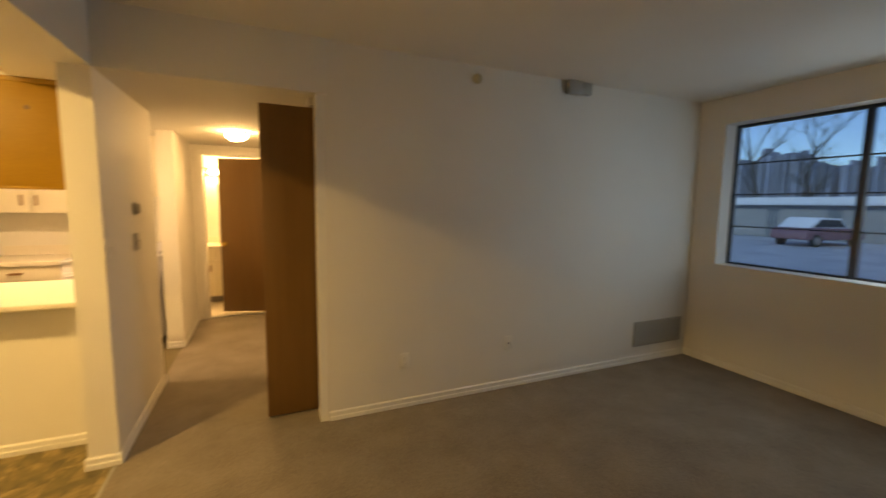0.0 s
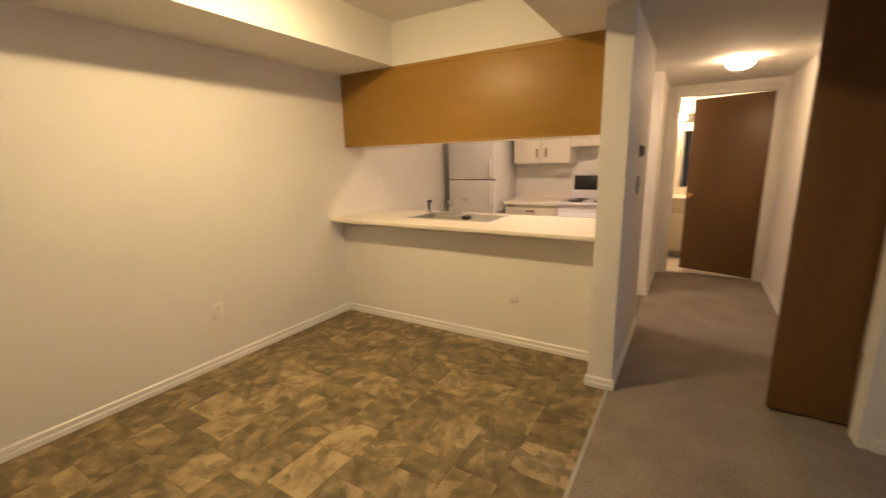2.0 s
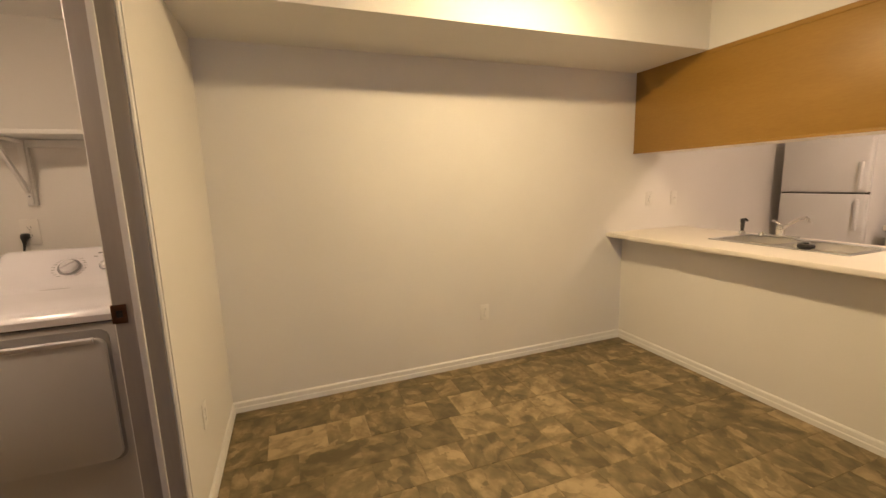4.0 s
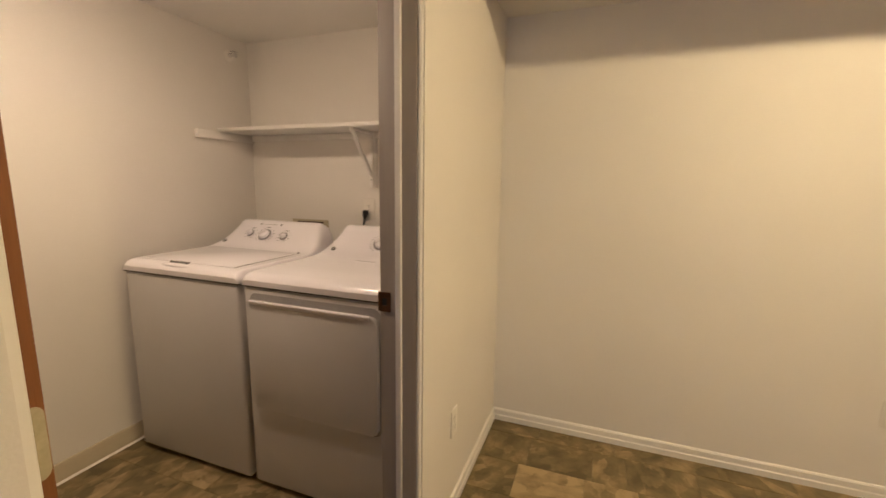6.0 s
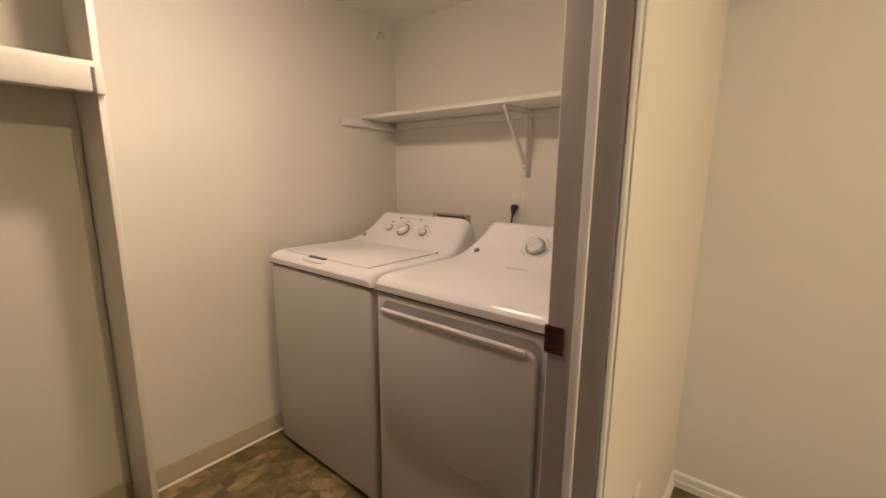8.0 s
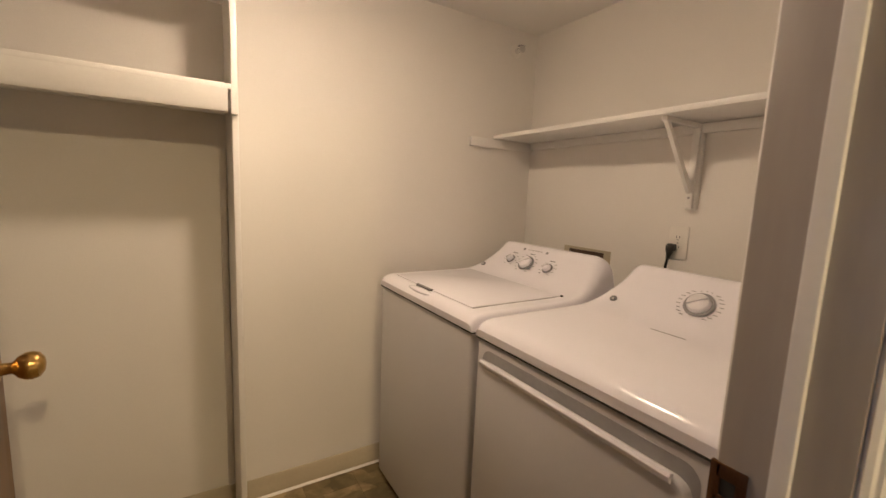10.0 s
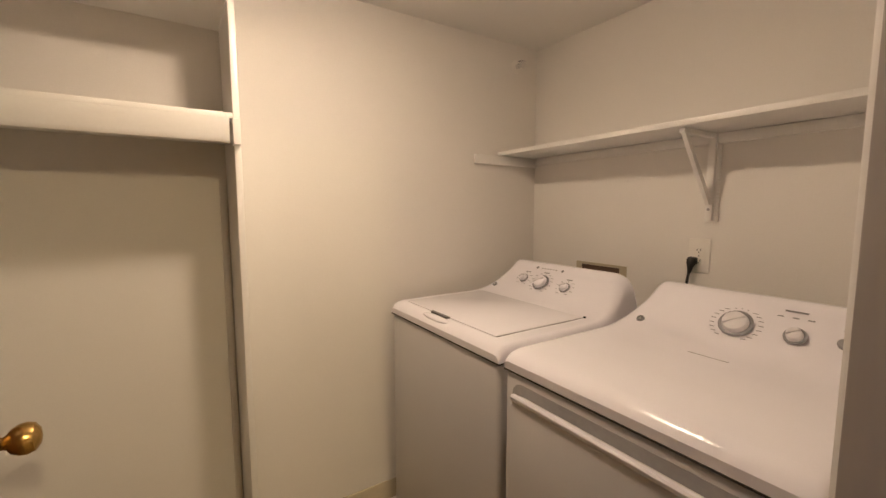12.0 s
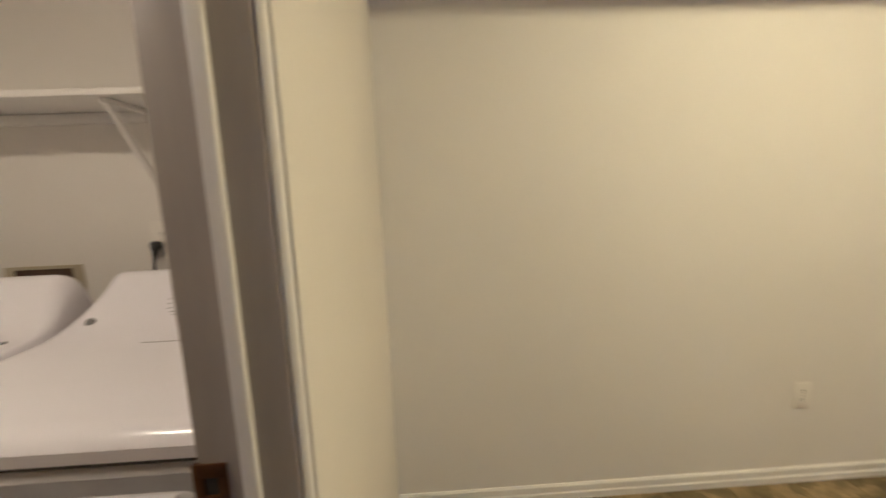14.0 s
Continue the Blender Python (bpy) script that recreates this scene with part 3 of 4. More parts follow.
def mark(parent, y, f, w, h, mat=M_INK, name="printed_mark", tilt=0.0):
    """A small printed bar on the console."""
    p, n = on_console(f, 0.0016)
    bm = bmesh.new()
    box(bm, -h / 2, h / 2, -w / 2, w / 2, 0, 0.0006)
    m = Matrix(((-n.z, 0, n.x), (0, 1, 0), (n.x, 0, n.z))).to_4x4()
    m.translation = (p.x, y, p.z)
    bm.transform(m @ pose(0, 0, 0, 0, 0, tilt))
    return part(name, bm, mat, parent)


def badge(parent, y, f):
    p, n = on_console(f, 0.0045)
    bm = bmesh.new()
    lathe(bm, [(0.0125, -0.005), (0.0125, 0.002), (0.010, 0.003)], (p.x, y, p.z), n, 20)
    b = part("badge", bm, M_INK, parent, "round dark badge")
    part("badge_ring", lathe(bmesh.new(), [(0.0050, 0.003), (0.0050, 0.0036)], (p.x, y, p.z), n, 16), M_CHROME, b)


def dial_marks(parent, y, f, r, count, skip=0.3):
    """Short printed labels fanned round a dial."""
    for k in range(count):
        a = radians(-150 + 300 * k / (count - 1))
        dy, du = r * math.sin(a), r * math.cos(a)
        w = 0.013 if abs(math.sin(a)) > skip else 0.004
        off = math.copysign(w / 2, dy) if w > 0.01 else 0
        mark(parent, y + dy + off, f + du / 0.132, w, 0.0017)


def washer(y0, y1):
    t = thing("washing_machine", (FX - 0.34, (y0 + y1) / 2, 0), "white top-loading washing machine with three dials", "washer")
    c = (y0 + y1) / 2
    bm = bmesh.new()
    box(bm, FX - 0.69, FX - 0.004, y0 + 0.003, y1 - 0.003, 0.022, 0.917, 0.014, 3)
    part("cabinet", bm, M_ENAMEL_SHADE, t, "white enamelled steel cabinet, greyed for its shaded faces")
    part("seam", box(bmesh.new(), FX - 0.68, FX + 0.0006, y0 + 0.0010, y1 - 0.0010, 0.9168, 0.9218), M_SHADOWGAP, t)
    part("top_cover", top_cover(y0, y1), M_ENAMEL, t, "glossy white moulded top")
    lid = part("lid", box(bmesh.new(), FX - 0.450, FX - 0.046, y0 + 0.060, y1 - 0.072, 0.968, 0.9795, 0.004, 2), M_ENAMEL, t, "glossy white lid, closed")
    part("lid_joint", box(bmesh.new(), FX - 0.4525, FX - 0.050, y0 + 0.0575, y1 - 0.0695, 0.968, 0.9765), M_GREYPL, t)
    bm = bmesh.new()
    bmesh.ops.create_uvsphere(bm, u_segments=28, v_segments=14, radius=1.0, matrix=Matrix.Translation((FX - 0.026, c - 0.028, 0.9650)) @ Matrix.Diagonal((0.019, 0.096, 0.0105, 1)))
    part("lid_handle", bm, M_ENAMEL, lid, "scooped finger grip")
    # No hollow here: a dark sliver carries the shade of the grip slot.
    bm = bmesh.new()
    prism(bm, [(FX - 0.049, c - 0.092), (FX - 0.049, c + 0.032), (FX - 0.036, c + 0.020), (FX - 0.036, c - 0.084)], "z", 0.955, 0.9802)
    part("grip_shade", bm, M_SLOT, lid, "dark sliver for the shade in the finger recess")
    part("lid_bumper", cyl(bmesh.new(), (FX - 0.455, y1 - 0.066, 0.974), (FX - 0.455, y1 - 0.066, 0.981), 0.005), M_BLACK, t)
    badge(t, y0 + 0.056, -0.06)
    for y, f, r, ring, cnt in ((c - 0.152, 0.46, 0.017, 0.022, 7), (c - 0.044, 0.42, 0.031, 0.039, 13), (c + 0.092, 0.40, 0.019, 0.024, 9)):
        knob(t, y, f, r, ring)
        dial_marks(t, y, f, ring + 0.010, cnt)
        mark(t, y, f + (ring + 0.022) / 0.147, 0.03, 0.004)
    for y in (c - 0.115, c + 0.030):
        p, n = on_console(1.0, 0.001)
        part("indicator", lathe(bmesh.new(), [(0.007, 0), (0.007, 0.001)], (p.x, y, p.z), n, 14), M_INK, t)
    for k in range(6):
        mark(t, c - 0.085 + 0.016 * k, 1.0, 0.010, 0.004, M_GREYPL)
    for dx in (-0.63, -0.06):
        for y in (y0 + 0.06, y1 - 0.06):
            part("foot", lathe(bmesh.new(), [(0.02, 0), (0.02, 0.008), (0.01, 0.012), (0.01, 0.024)], (FX + dx, y, 0.0)), M_BLACK, t)


def dryer(y0, y1):
    t = thing("tumble_dryer", (FX - 0.34, (y0 + y1) / 2, 0), "white front-loading tumble dryer with a square door", "dryer")
    c = (y0 + y1) / 2
    bm = bmesh.new()
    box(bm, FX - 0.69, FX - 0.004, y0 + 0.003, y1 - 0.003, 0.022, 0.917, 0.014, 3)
    part("cabinet", bm, M_ENAMEL_SHADE, t, "white enamelled steel cabinet, greyed for its shaded faces")
    part("seam", box(bmesh.new(), FX - 0.68, FX + 0.0006, y0 + 0.0010, y1 - 0.0010, 0.9168, 0.9218), M_SHADOWGAP, t)
    part("top_cover", top_cover(y0, y1), M_ENAMEL, t, "glossy white moulded top")
    a, b = y0 + 0.045, y1 - 0.045
    # Thin grey plate proud of the front, painted as the recess's shade.
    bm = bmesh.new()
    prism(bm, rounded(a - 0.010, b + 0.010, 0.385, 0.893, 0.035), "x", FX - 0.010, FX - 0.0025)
    part("recess_shade_plate", bm, M_GREYPL, t, "grey plate for the shade in the recess round the door")
    bm = bmesh.new()
    prism(bm, rounded(a, b, 0.395, 0.862, 0.032), "x", FX - 0.008, FX + 0.017)
    bmesh.ops.bevel(bm, geom=[e for e in bm.edges if all(v.co.x > FX + 0.016 for v in e.verts)], offset=0.006, segments=3, profile=0.5, affect="EDGES")
    door = part("door", bm, M_ENAMEL_SHADE, t, "white square dryer door greyed for its shaded face, closed")
    bm = bmesh.new()
    prism(bm, [(FX + 0.010, 0.850), (FX + 0.017, 0.849), (FX + 0.024, 0.857), (FX + 0.026, 0.865), (FX + 0.022, 0.870), (FX + 0.012, 0.869)], "y", a + 0.012, b - 0.03)
    part("door_handle", bm, M_ENAMEL, door, "long white pull lip along the door top")
    badge(t, y0 + 0.077, -0.04)
    knob(t, c - 0.006, 0.40, 0.034, 0.043, M_KNOBCLEAR)
    dial_marks(t, c - 0.006, 0.40, 0.053, 19, 0.35)
    knob(t, c + 0.130, 0.38, 0.019, 0.025, M_KNOBCLEAR)
    mark(t, c + 0.115, 0.95, 0.05, 0.005)
    for y in (c + 0.085, c + 0.118, c + 0.150):
        mark(t, y, 0.80, 0.014, 0.003)
    p, n = on_console(0.42, 0.001)
    part("start_button", lathe(bmesh.new(), [(0.015, 0), (0.015, 0.006), (0.011, 0.009)], (p.x, c + 0.225, p.z), n), M_GREYPL, t, "grey start button")
    mark(t, c + 0.225, 0.72, 0.022, 0.004)
    mark(t, c + 0.010, -0.30, 0.004, 0.002)
    bm = bmesh.new()
    box(bm, FX - 0.412, FX - 0.4095, c - 0.050, c + 0.050, 0.9738, 0.9758)
    part("scratch", bm, M_GREYPL, t, "dark scratch line on the top")
    for dx in (-0.63, -0.06):
        for y in (y0 + 0.06, y1 - 0.06):
            part("foot", lathe(bmesh.new(), [(0.02, 0), (0.02, 0.008), (0.01, 0.012), (0.01, 0.024)], (FX + dx, y, 0.0)), M_BLACK, t)


washer(-1.288, -0.577)
dryer(-0.556, 0.130)


# ---- laundry wall things ----
def wall_shelf():
    t = thing("wall_shelf", (XW, -0.6, 1.637), "long white painted wall shelf over the machines", "shelf")
    part("board", box(bmesh.new(), XW + 0.001, -2.835, YL + 0.001, YP0 - 0.001, 1.637, 1.656, 0.002), M_TRIM, t)
    part("cleat", box(bmesh.new(), XW + 0.001, -2.684, YL + 0.001, YL + 0.020, 1.590, 1.636, 0.003), M_TRIM, t, "white painted end cleat on the wall")
    part("cleat", box(bmesh.new(), XW + 0.001, XW + 0.020, YL + 0.021, YP0 - 0.001, 1.600, 1.636, 0.002), M_TRIM, t)
    y = -0.455
    bm = bmesh.new()
    box(bm, XW + 0.0205, XW + 0.036, y - 0.013, y + 0.013, 1.322, 1.636, 0.003)
    box(bm, XW + 0.036, XW + 0.245, y - 0.010, y + 0.010, 1.618, 1.636, 0.003)
    br = part("bracket", bm, M_TRIM, t, "white triangular shelf bracket")
    bm = bmesh.new()
    pts = [(XW + 0.240, 1.622), (XW + 0.222, 1.622), (XW + 0.034, 1.402), (XW + 0.034, 1.378), (XW + 0.046, 1.378)]
    prism(bm, pts, "y", y - 0.007, y + 0.007)
    part("brace", bm, M_TRIM, br)
    part("screw", cyl(bmesh.new(), (XW + 0.036, y, 1.362), (XW + 0.038, y, 1.362), 0.005, seg=10), M_GREYPL, br)
    bm = box(bmesh.new(), XW + 0.0005, XW + 0.0203, y - 0.020, y + 0.020, 1.316, 1.600, 0.002)
    part("backing_strip", bm, M_TRIM, br)


wall_shelf()


def plate_on(name, at, face, label, cat, w=0.070, h=0.115, kind="outlet", group="", mat=M_PLASTIC):
    """A wall plate with sockets or a toggle; face is the way it looks."""
    m = Matrix.Translation(at) @ {"+x": pose(0, 0, 0, 0, 0, 90), "-x": pose(0, 0, 0, 0, 0, -90), "-y": Matrix(), "+y": pose(0, 0, 0, 0, 0, 180)}[face]
    t = thing(name, at, label, cat, group)
    def put(nm, bm, mat, parent=None, lab=""):
        bm.transform(m)
        return part(nm, bm, mat, parent or t, lab)
    bm = bmesh.new()
    box(bm, -w / 2, w / 2, -0.006, 0.0, -h / 2, h / 2, 0.0025, 2)
    p = put("plate", bm, mat)
    if kind == "outlet":
        for dz in (-0.020, 0.020):
            bm = bmesh.new()
            prism(bm, rounded(-0.0165, 0.0165, dz - 0.014, dz + 0.014, 0.009), "y", -0.0075, -0.005)
            s = put("socket", bm, M_PLASTIC, p)
            for dx in (-0.006, 0.006):
                put("slot", box(bmesh.new(), dx - 0.0012, dx + 0.0012, -0.0079, -0.0072, dz - 0.001, dz + 0.007), M_BLACK, p)
            put("slot", cyl(bmesh.new(), (0, -0.0079, dz - 0.007), (0, -0.0072, dz - 0.007), 0.0022, seg=10), M_BLACK, p)
        put("screw", cyl(bmesh.new(), (0, -0.0072, 0), (0, -0.006, 0), 0.003, seg=10), M_GREYPL, p)
    elif kind == "switch":
        put("toggle", box(bmesh.new(), -0.005, 0.005, -0.020, -0.005, -0.004, 0.010, 0.002), M_PLASTIC, p)
    return t


OUTLET = "white duplex power outlet on the wall"
plate_on("power_outlet", (XW, 2.034, 0.402), "+x", OUTLET, "outlet", group="wall outlets")
plate_on("power_outlet", (-1.400, YN, 0.400), "-y", OUTLET, "outlet", group="wall outlets")
plate_on("power_outlet", (-2.378, YP1, 0.395), "+y", OUTLET, "outlet", group="wall outlets")
plate_on("power_outlet", (1.06, W1, 0.352), "-y", OUTLET, "outlet", group="wall outlets")
plate_on("power_outlet", (XW, -0.492, 1.185), "+x", "white laundry power outlet with a plug in it", "outlet", w=0.076, h=0.13)
plate_on("wall_plate", (XW, 3.588, 1.178), "+x", "white outlet on the kitchen wall over the counter", "outlet")
plate_on("wall_plate", (XW, 3.87, 1.173), "+x", "white light switch on the kitchen wall", "switch", kind="switch")
plate_on("light_switch", (XB, 3.03, 1.225), "+x", "white light switch on the wall end", "switch", kind="switch")
plate_on("light_switch", (XB, 3.60, 1.215), "+x", "grey double switch plate in the hall", "switch", w=0.115, kind="switch", mat=M_GREYPL)
t = plate_on("cable_plate", (1.945, W1, 0.376), "-y", "small wall plate with a cable socket", "wall plate", kind="none")
part("jack", cyl(bmesh.new(), (1.945, W1 - 0.02, 0.376), (1.945, W1 - 0.005, 0.376), 0.008, seg=14), M_GREYPL, t)

t = thing("cable", (XW + 0.02, -0.50, 1.17), "black plug and cord of the dryer", "cord")
bm = bmesh.new()
lathe(bm, [(0.004, 0.0), (0.013, 0.003), (0.017, 0.012), (0.016, 0.026), (0.010, 0.044), (0.0065, 0.062)], (XW + 0.026, -0.506, 1.182), (0.05, -0.10, -1), 18)
box(bm, XW + 0.0085, XW + 0.028, -0.520, -0.492, 1.152, 1.180, 0.005)
part("plug", bm, M_BLACK, t)
bm = bmesh.new()
tube(bm, [(XW + 0.030, -0.509, 1.145), (XW + 0.032, -0.512, 1.12), (XW + 0.030, -0.517, 1.09), (XW + 0.026, -0.522, 1.05), (XW + 0.03, -0.522, 0.93)], 0.0055)
part("cord", bm, M_BLACK, t)

t = thing("washer_box", (XW, -0.90, 1.0), "beige recessed washer supply box with dark interior", "utility box")
bm = bmesh.new()
ya, yb, za, zb = -1.065, -0.792, 0.91, 1.106
for b in ((ya, yb, zb - 0.012, zb), (ya, yb, za, za + 0.03), (ya, ya + 0.03, za + 0.03, zb - 0.012), (yb - 0.034, yb, za + 0.03, zb - 0.012)):
    box(bm, XW + 0.0005, XW + 0.007, *b)
part("flange", bm, M_COVE, t)
# Flat plate on the solid wall; its darkness replaces the recess's depth.
part("interior", box(bmesh.new(), XW + 0.0005, XW + 0.002, ya + 0.03, yb - 0.034, za + 0.03, zb - 0.012), M_BROWNBOX, t, "flat brown plate darkened as the recess's shade")
bm = bmesh.new()
tube(bm, [(XW + 0.004, -0.857, 1.04), (XW + 0.03, -0.857, 1.035), (XW + 0.045, -0.857, 1.01), (XW + 0.045, -0.860, 0.91)], 0.010)
part("hose", bm, M_GREYPL, t, "grey water hose")
part("valve", cyl(bmesh.new(), (XW + 0.002, -0.89, 1.015), (XW + 0.025, -0.89, 1.015), 0.014), M_BRASS, t)

t = thing("sprinkler_head", (-2.955, YL, 2.10), "white sidewall fire sprinkler on the laundry wall", "sprinkler")
part("plate", lathe(bmesh.new(), [(0.034, 0), (0.034, 0.003), (0.020, 0.010)], (-2.955, YL, 2.10), (0, 1, 0)), M_PLASTIC, t)
bm = bmesh.new()
lathe(bm, [(0.013, 0.008), (0.013, 0.025), (0.009, 0.028), (0.006, 0.05), (0.018, 0.052), (0.018, 0.055)], (-2.955, YL, 2.10), (0, 1, 0))
box(bm, -2.973, -2.937, YL + 0.03, YL + 0.058, 2.116, 2.119)
part("nozzle", bm, M_CHROME, t)


# ---- kitchen ----
def over_cabinet():
    t = thing("wall_cabinet", (-1.95, 3.55, 1.545), "long oak-veneered hanging cabinet over the counter", "cabinet")
    part("back_panel", box(bmesh.new(), XW + 0.002, -0.782, 3.400, 3.412, 1.547, Z1 - 0.001, 0.001), M_CABWOOD, t)
    part("body", box(bmesh.new(), XW + 0.002, -0.782, 3.413, 3.735, 1.549, Z1 - 0.002), M_CABWHITE, t, "cream cabinet body")
    bm = bmesh.new()
    prism(bm, [(3.399, Z1 - 0.030), (3.394, Z1 - 0.026), (3.391, Z1 - 0.012), (3.394, Z1 - 0.001), (3.399, Z1 - 0.001)], "x", -2.505, -0.782)
    part("top_moulding", bm, M_CABWOOD, t)
    part("bottom_edge", box(bmesh.new(), XW + 0.002, -0.782, 3.397, 3.402, 1.545, 1.560, 0.001), M_CABWOOD, t)
    bm = bmesh.new()
    lathe(bm, [(0.013, 0), (0.013, 0.0012)], (-1.06, 3.3995, 2.005), (0, -1, 0), 18)
    part("knot", bm, M_WOODDARK, t, "dark wood knot")


over_cabinet()

SX0, SX1, SY0, SY1, CZ = -2.46, -1.68, 3.46, 3.90, 0.918
CY0, CY1 = 3.150, 3.985


def slab_with_hole(xs, ys, z0, z1):
    """One slab over a 3 x 3 grid whose middle field is left open."""
    bm = bmesh.new()
    g = [[bm.verts.new((x, y, z1)) for y in ys] for x in xs]
    fs = [bm.faces.new((g[i][k], g[i + 1][k], g[i + 1][k + 1], g[i][k + 1])) for i in range(3) for k in range(3) if (i, k) != (1, 1)]
    r = bmesh.ops.extrude_face_region(bm, geom=fs)
    low = [v for v in r["geom"] if isinstance(v, bmesh.types.BMVert)]
    bmesh.ops.translate(bm, vec=(0, 0, z0 - z1), verts=low)
    front = [e for e in bm.edges if all(abs(v.co.y - ys[0]) < 1e-6 for v in e.verts) and abs(e.verts[0].co.z - e.verts[1].co.z) < 1e-6]
    bmesh.ops.bevel(bm, geom=front, offset=0.008, segments=3, profile=0.5, affect="EDGES")
    return bm


bm = slab_with_hole((XW + 0.001, SX0 + 0.02, SX1 - 0.02, -0.781), (CY0, SY0 + 0.02, SY1 - 0.02, CY1), 0.884, CZ)
single("countertop", bm, M_LAMIN, "cream laminate breakfast counter on the half wall", "counter")


def base_unit(name, x0, x1, y0, y1, face, label):
    t = thing(name, ((x0 + x1) / 2, (y0 + y1) / 2, 0), label, "cabinet", "kitchen base cabinets")
    part("body", box(bmesh.new(), x0, x1, y0 + (0.02 if face < 0 else 0), y1 - (0.02 if face > 0 else 0), 0.10, 0.872), M_CABWHITE, t)
    part("toe_kick", box(bmesh.new(), x0, x1, y0 + 0.07, y1 - 0.07, 0.0, 0.10), M_GREYPL, t)
    fy0, fy1 = (y0, y0 + 0.019) if face < 0 else (y1 - 0.019, y1)
    n = max(1, round((x1 - x0) / 0.45))
    w = (x1 - x0) / n
    for k in range(n):
        a, b = x0 + k * w + 0.004, x0 + (k + 1) * w - 0.004
        d = part("drawer", box(bmesh.new(), a, b, fy0, fy1, 0.735, 0.865, 0.003), M_CABWHITE, t)
        hy = fy0 - 0.012 if face < 0 else fy1
        part("handle", box(bmesh.new(), (a + b) / 2 - 0.05, (a + b) / 2 + 0.05, hy, hy + 0.012, 0.79, 0.812, 0.004), M_PULL, d, "brown wooden pull")
        d = part("door", box(bmesh.new(), a, b, fy0, fy1, 0.11, 0.725, 0.003), M_CABWHITE, t)
        part("handle", box(bmesh.new(), b - 0.055, b - 0.033, hy, hy + 0.012, 0.58, 0.68, 0.004), M_PULL, d, "brown wooden pull")
    return t


base_unit("base_cabinet", -3.09, -2.25, YN + 0.112, 3.96, 1, "cream sink base cabinet under the counter")
base_unit("base_cabinet", -2.25, -0.79, YN + 0.112, 3.96, 1, "cream base cabinet under the breakfast counter")
base_unit("base_cabinet", -2.27, -1.63, 5.22, 5.845, -1, "cream base cabinet with brown pulls beside the range")
bm = prism(bmesh.new(), [(5.195, 0.874), (5.848, 0.874), (5.848, 1.01), (5.828, 1.01), (5.828, 0.915), (5.199, 0.915), (5.195, 0.911)], "x", -2.28, -1.625)
single("countertop", bm, M_LAMIN, "cream laminate countertop with a backsplash lip", "counter")


def sink():
    t = thing("sink", ((SX0 + SX1) / 2, (SY0 + SY1) / 2, CZ), "stainless steel double sink set in the counter", "sink")
    bm = bmesh.new()
    m = (SX0 + SX1) / 2
    for b in ((SX0, SX1, SY0, SY0 + 0.035), (SX0, SX1, SY1 - 0.06, SY1), (SX0, SX0 + 0.03, SY0 + 0.035, SY1 - 0.06), (SX1 - 0.03, SX1, SY0 + 0.035, SY1 - 0.06), (m - 0.015, m + 0.015, SY0 + 0.035, SY1 - 0.06)):
        box(bm, b[0], b[1], b[2], b[3], CZ, CZ + 0.006, 0.002)
    part("rim", bm, M_STEEL, t)
    for x0, x1 in ((SX0 + 0.03, m - 0.015), (m + 0.015, SX1 - 0.03)):
        bm = bmesh.new()
        y0, y1, z0 = SY0 + 0.035, SY1 - 0.06, 0.78
        for b in ((x0, x1, y0, y1, z0, z0 + 0.004), (x0, x0 + 0.003, y0, y1, z0, CZ), (x1 - 0.003, x1, y0, y1, z0, CZ), (x0, x1, y0, y0 + 0.003, z0, CZ), (x0, x1, y1 - 0.003, y1, z0, CZ)):
            box(bm, *b)
        bowl = part("bowl", bm, M_STEEL, t)
        part("drain", lathe(bmesh.new(), [(0.04, 0.004), (0.04, 0.007), (0.025, 0.006)], ((x0 + x1) / 2, (y0 + y1) / 2, z0)), M_CHROME, bowl)


sink()
FXC, FYC = -2.25, 3.870
t = thing("faucet", (FXC, FYC, CZ), "chrome kitchen faucet with a long spout", "faucet")
bm = bmesh.new()
box(bm, FXC - 0.11, FXC + 0.11, FYC - 0.022, FYC + 0.022, CZ + 0.006, CZ + 0.022, 0.006)
part("base_plate", bm, M_CHROME, t)
part("body", lathe(bmesh.new(), [(0.024, 0.02), (0.023, 0.06), (0.028, 0.065), (0.027, 0.085), (0.012, 0.095)], (FXC, FYC, CZ)), M_CHROME, t)
part("spout", tube(bmesh.new(), [(FXC, FYC, CZ + 0.055), (FXC + 0.06, FYC - 0.04, CZ + 0.095), (FXC + 0.15, FYC - 0.085, CZ + 0.145), (FXC + 0.20, FYC - 0.11, CZ + 0.160), (FXC + 0.225, FYC - 0.125, CZ + 0.150), (FXC + 0.228, FYC - 0.127, CZ + 0.13)], 0.010), M_CHROME, t)
part("lever", tube(bmesh.new(), [(FXC, FYC, CZ + 0.09), (FXC - 0.02, FYC - 0.03, CZ + 0.115), (FXC - 0.03, FYC - 0.05, CZ + 0.12)], 0.006), M_CHROME, t)
SPX = -2.49
t = thing("sink_sprayer", (SPX, FYC - 0.02, CZ), "black pull-out sink sprayer in a chrome holder", "sprayer")
part("holder", lathe(bmesh.new(), [(0.024, 0.006), (0.022, 0.02), (0.015, 0.03)], (SPX, FYC - 0.02, CZ)), M_CHROME, t)
bm = bmesh.new()
lathe(bm, [(0.011, 0.03), (0.013, 0.06), (0.014, 0.09), (0.017, 0.10), (0.016, 0.115), (0.006, 0.12)], (SPX, FYC - 0.02, CZ))
tube(bm, [(SPX, FYC - 0.02, CZ + 0.105), (SPX + 0.025, FYC - 0.03, CZ + 0.118), (SPX + 0.042, FYC - 0.035, CZ + 0.105)], 0.008)
part("spray_head", bm, M_BLACK, t)
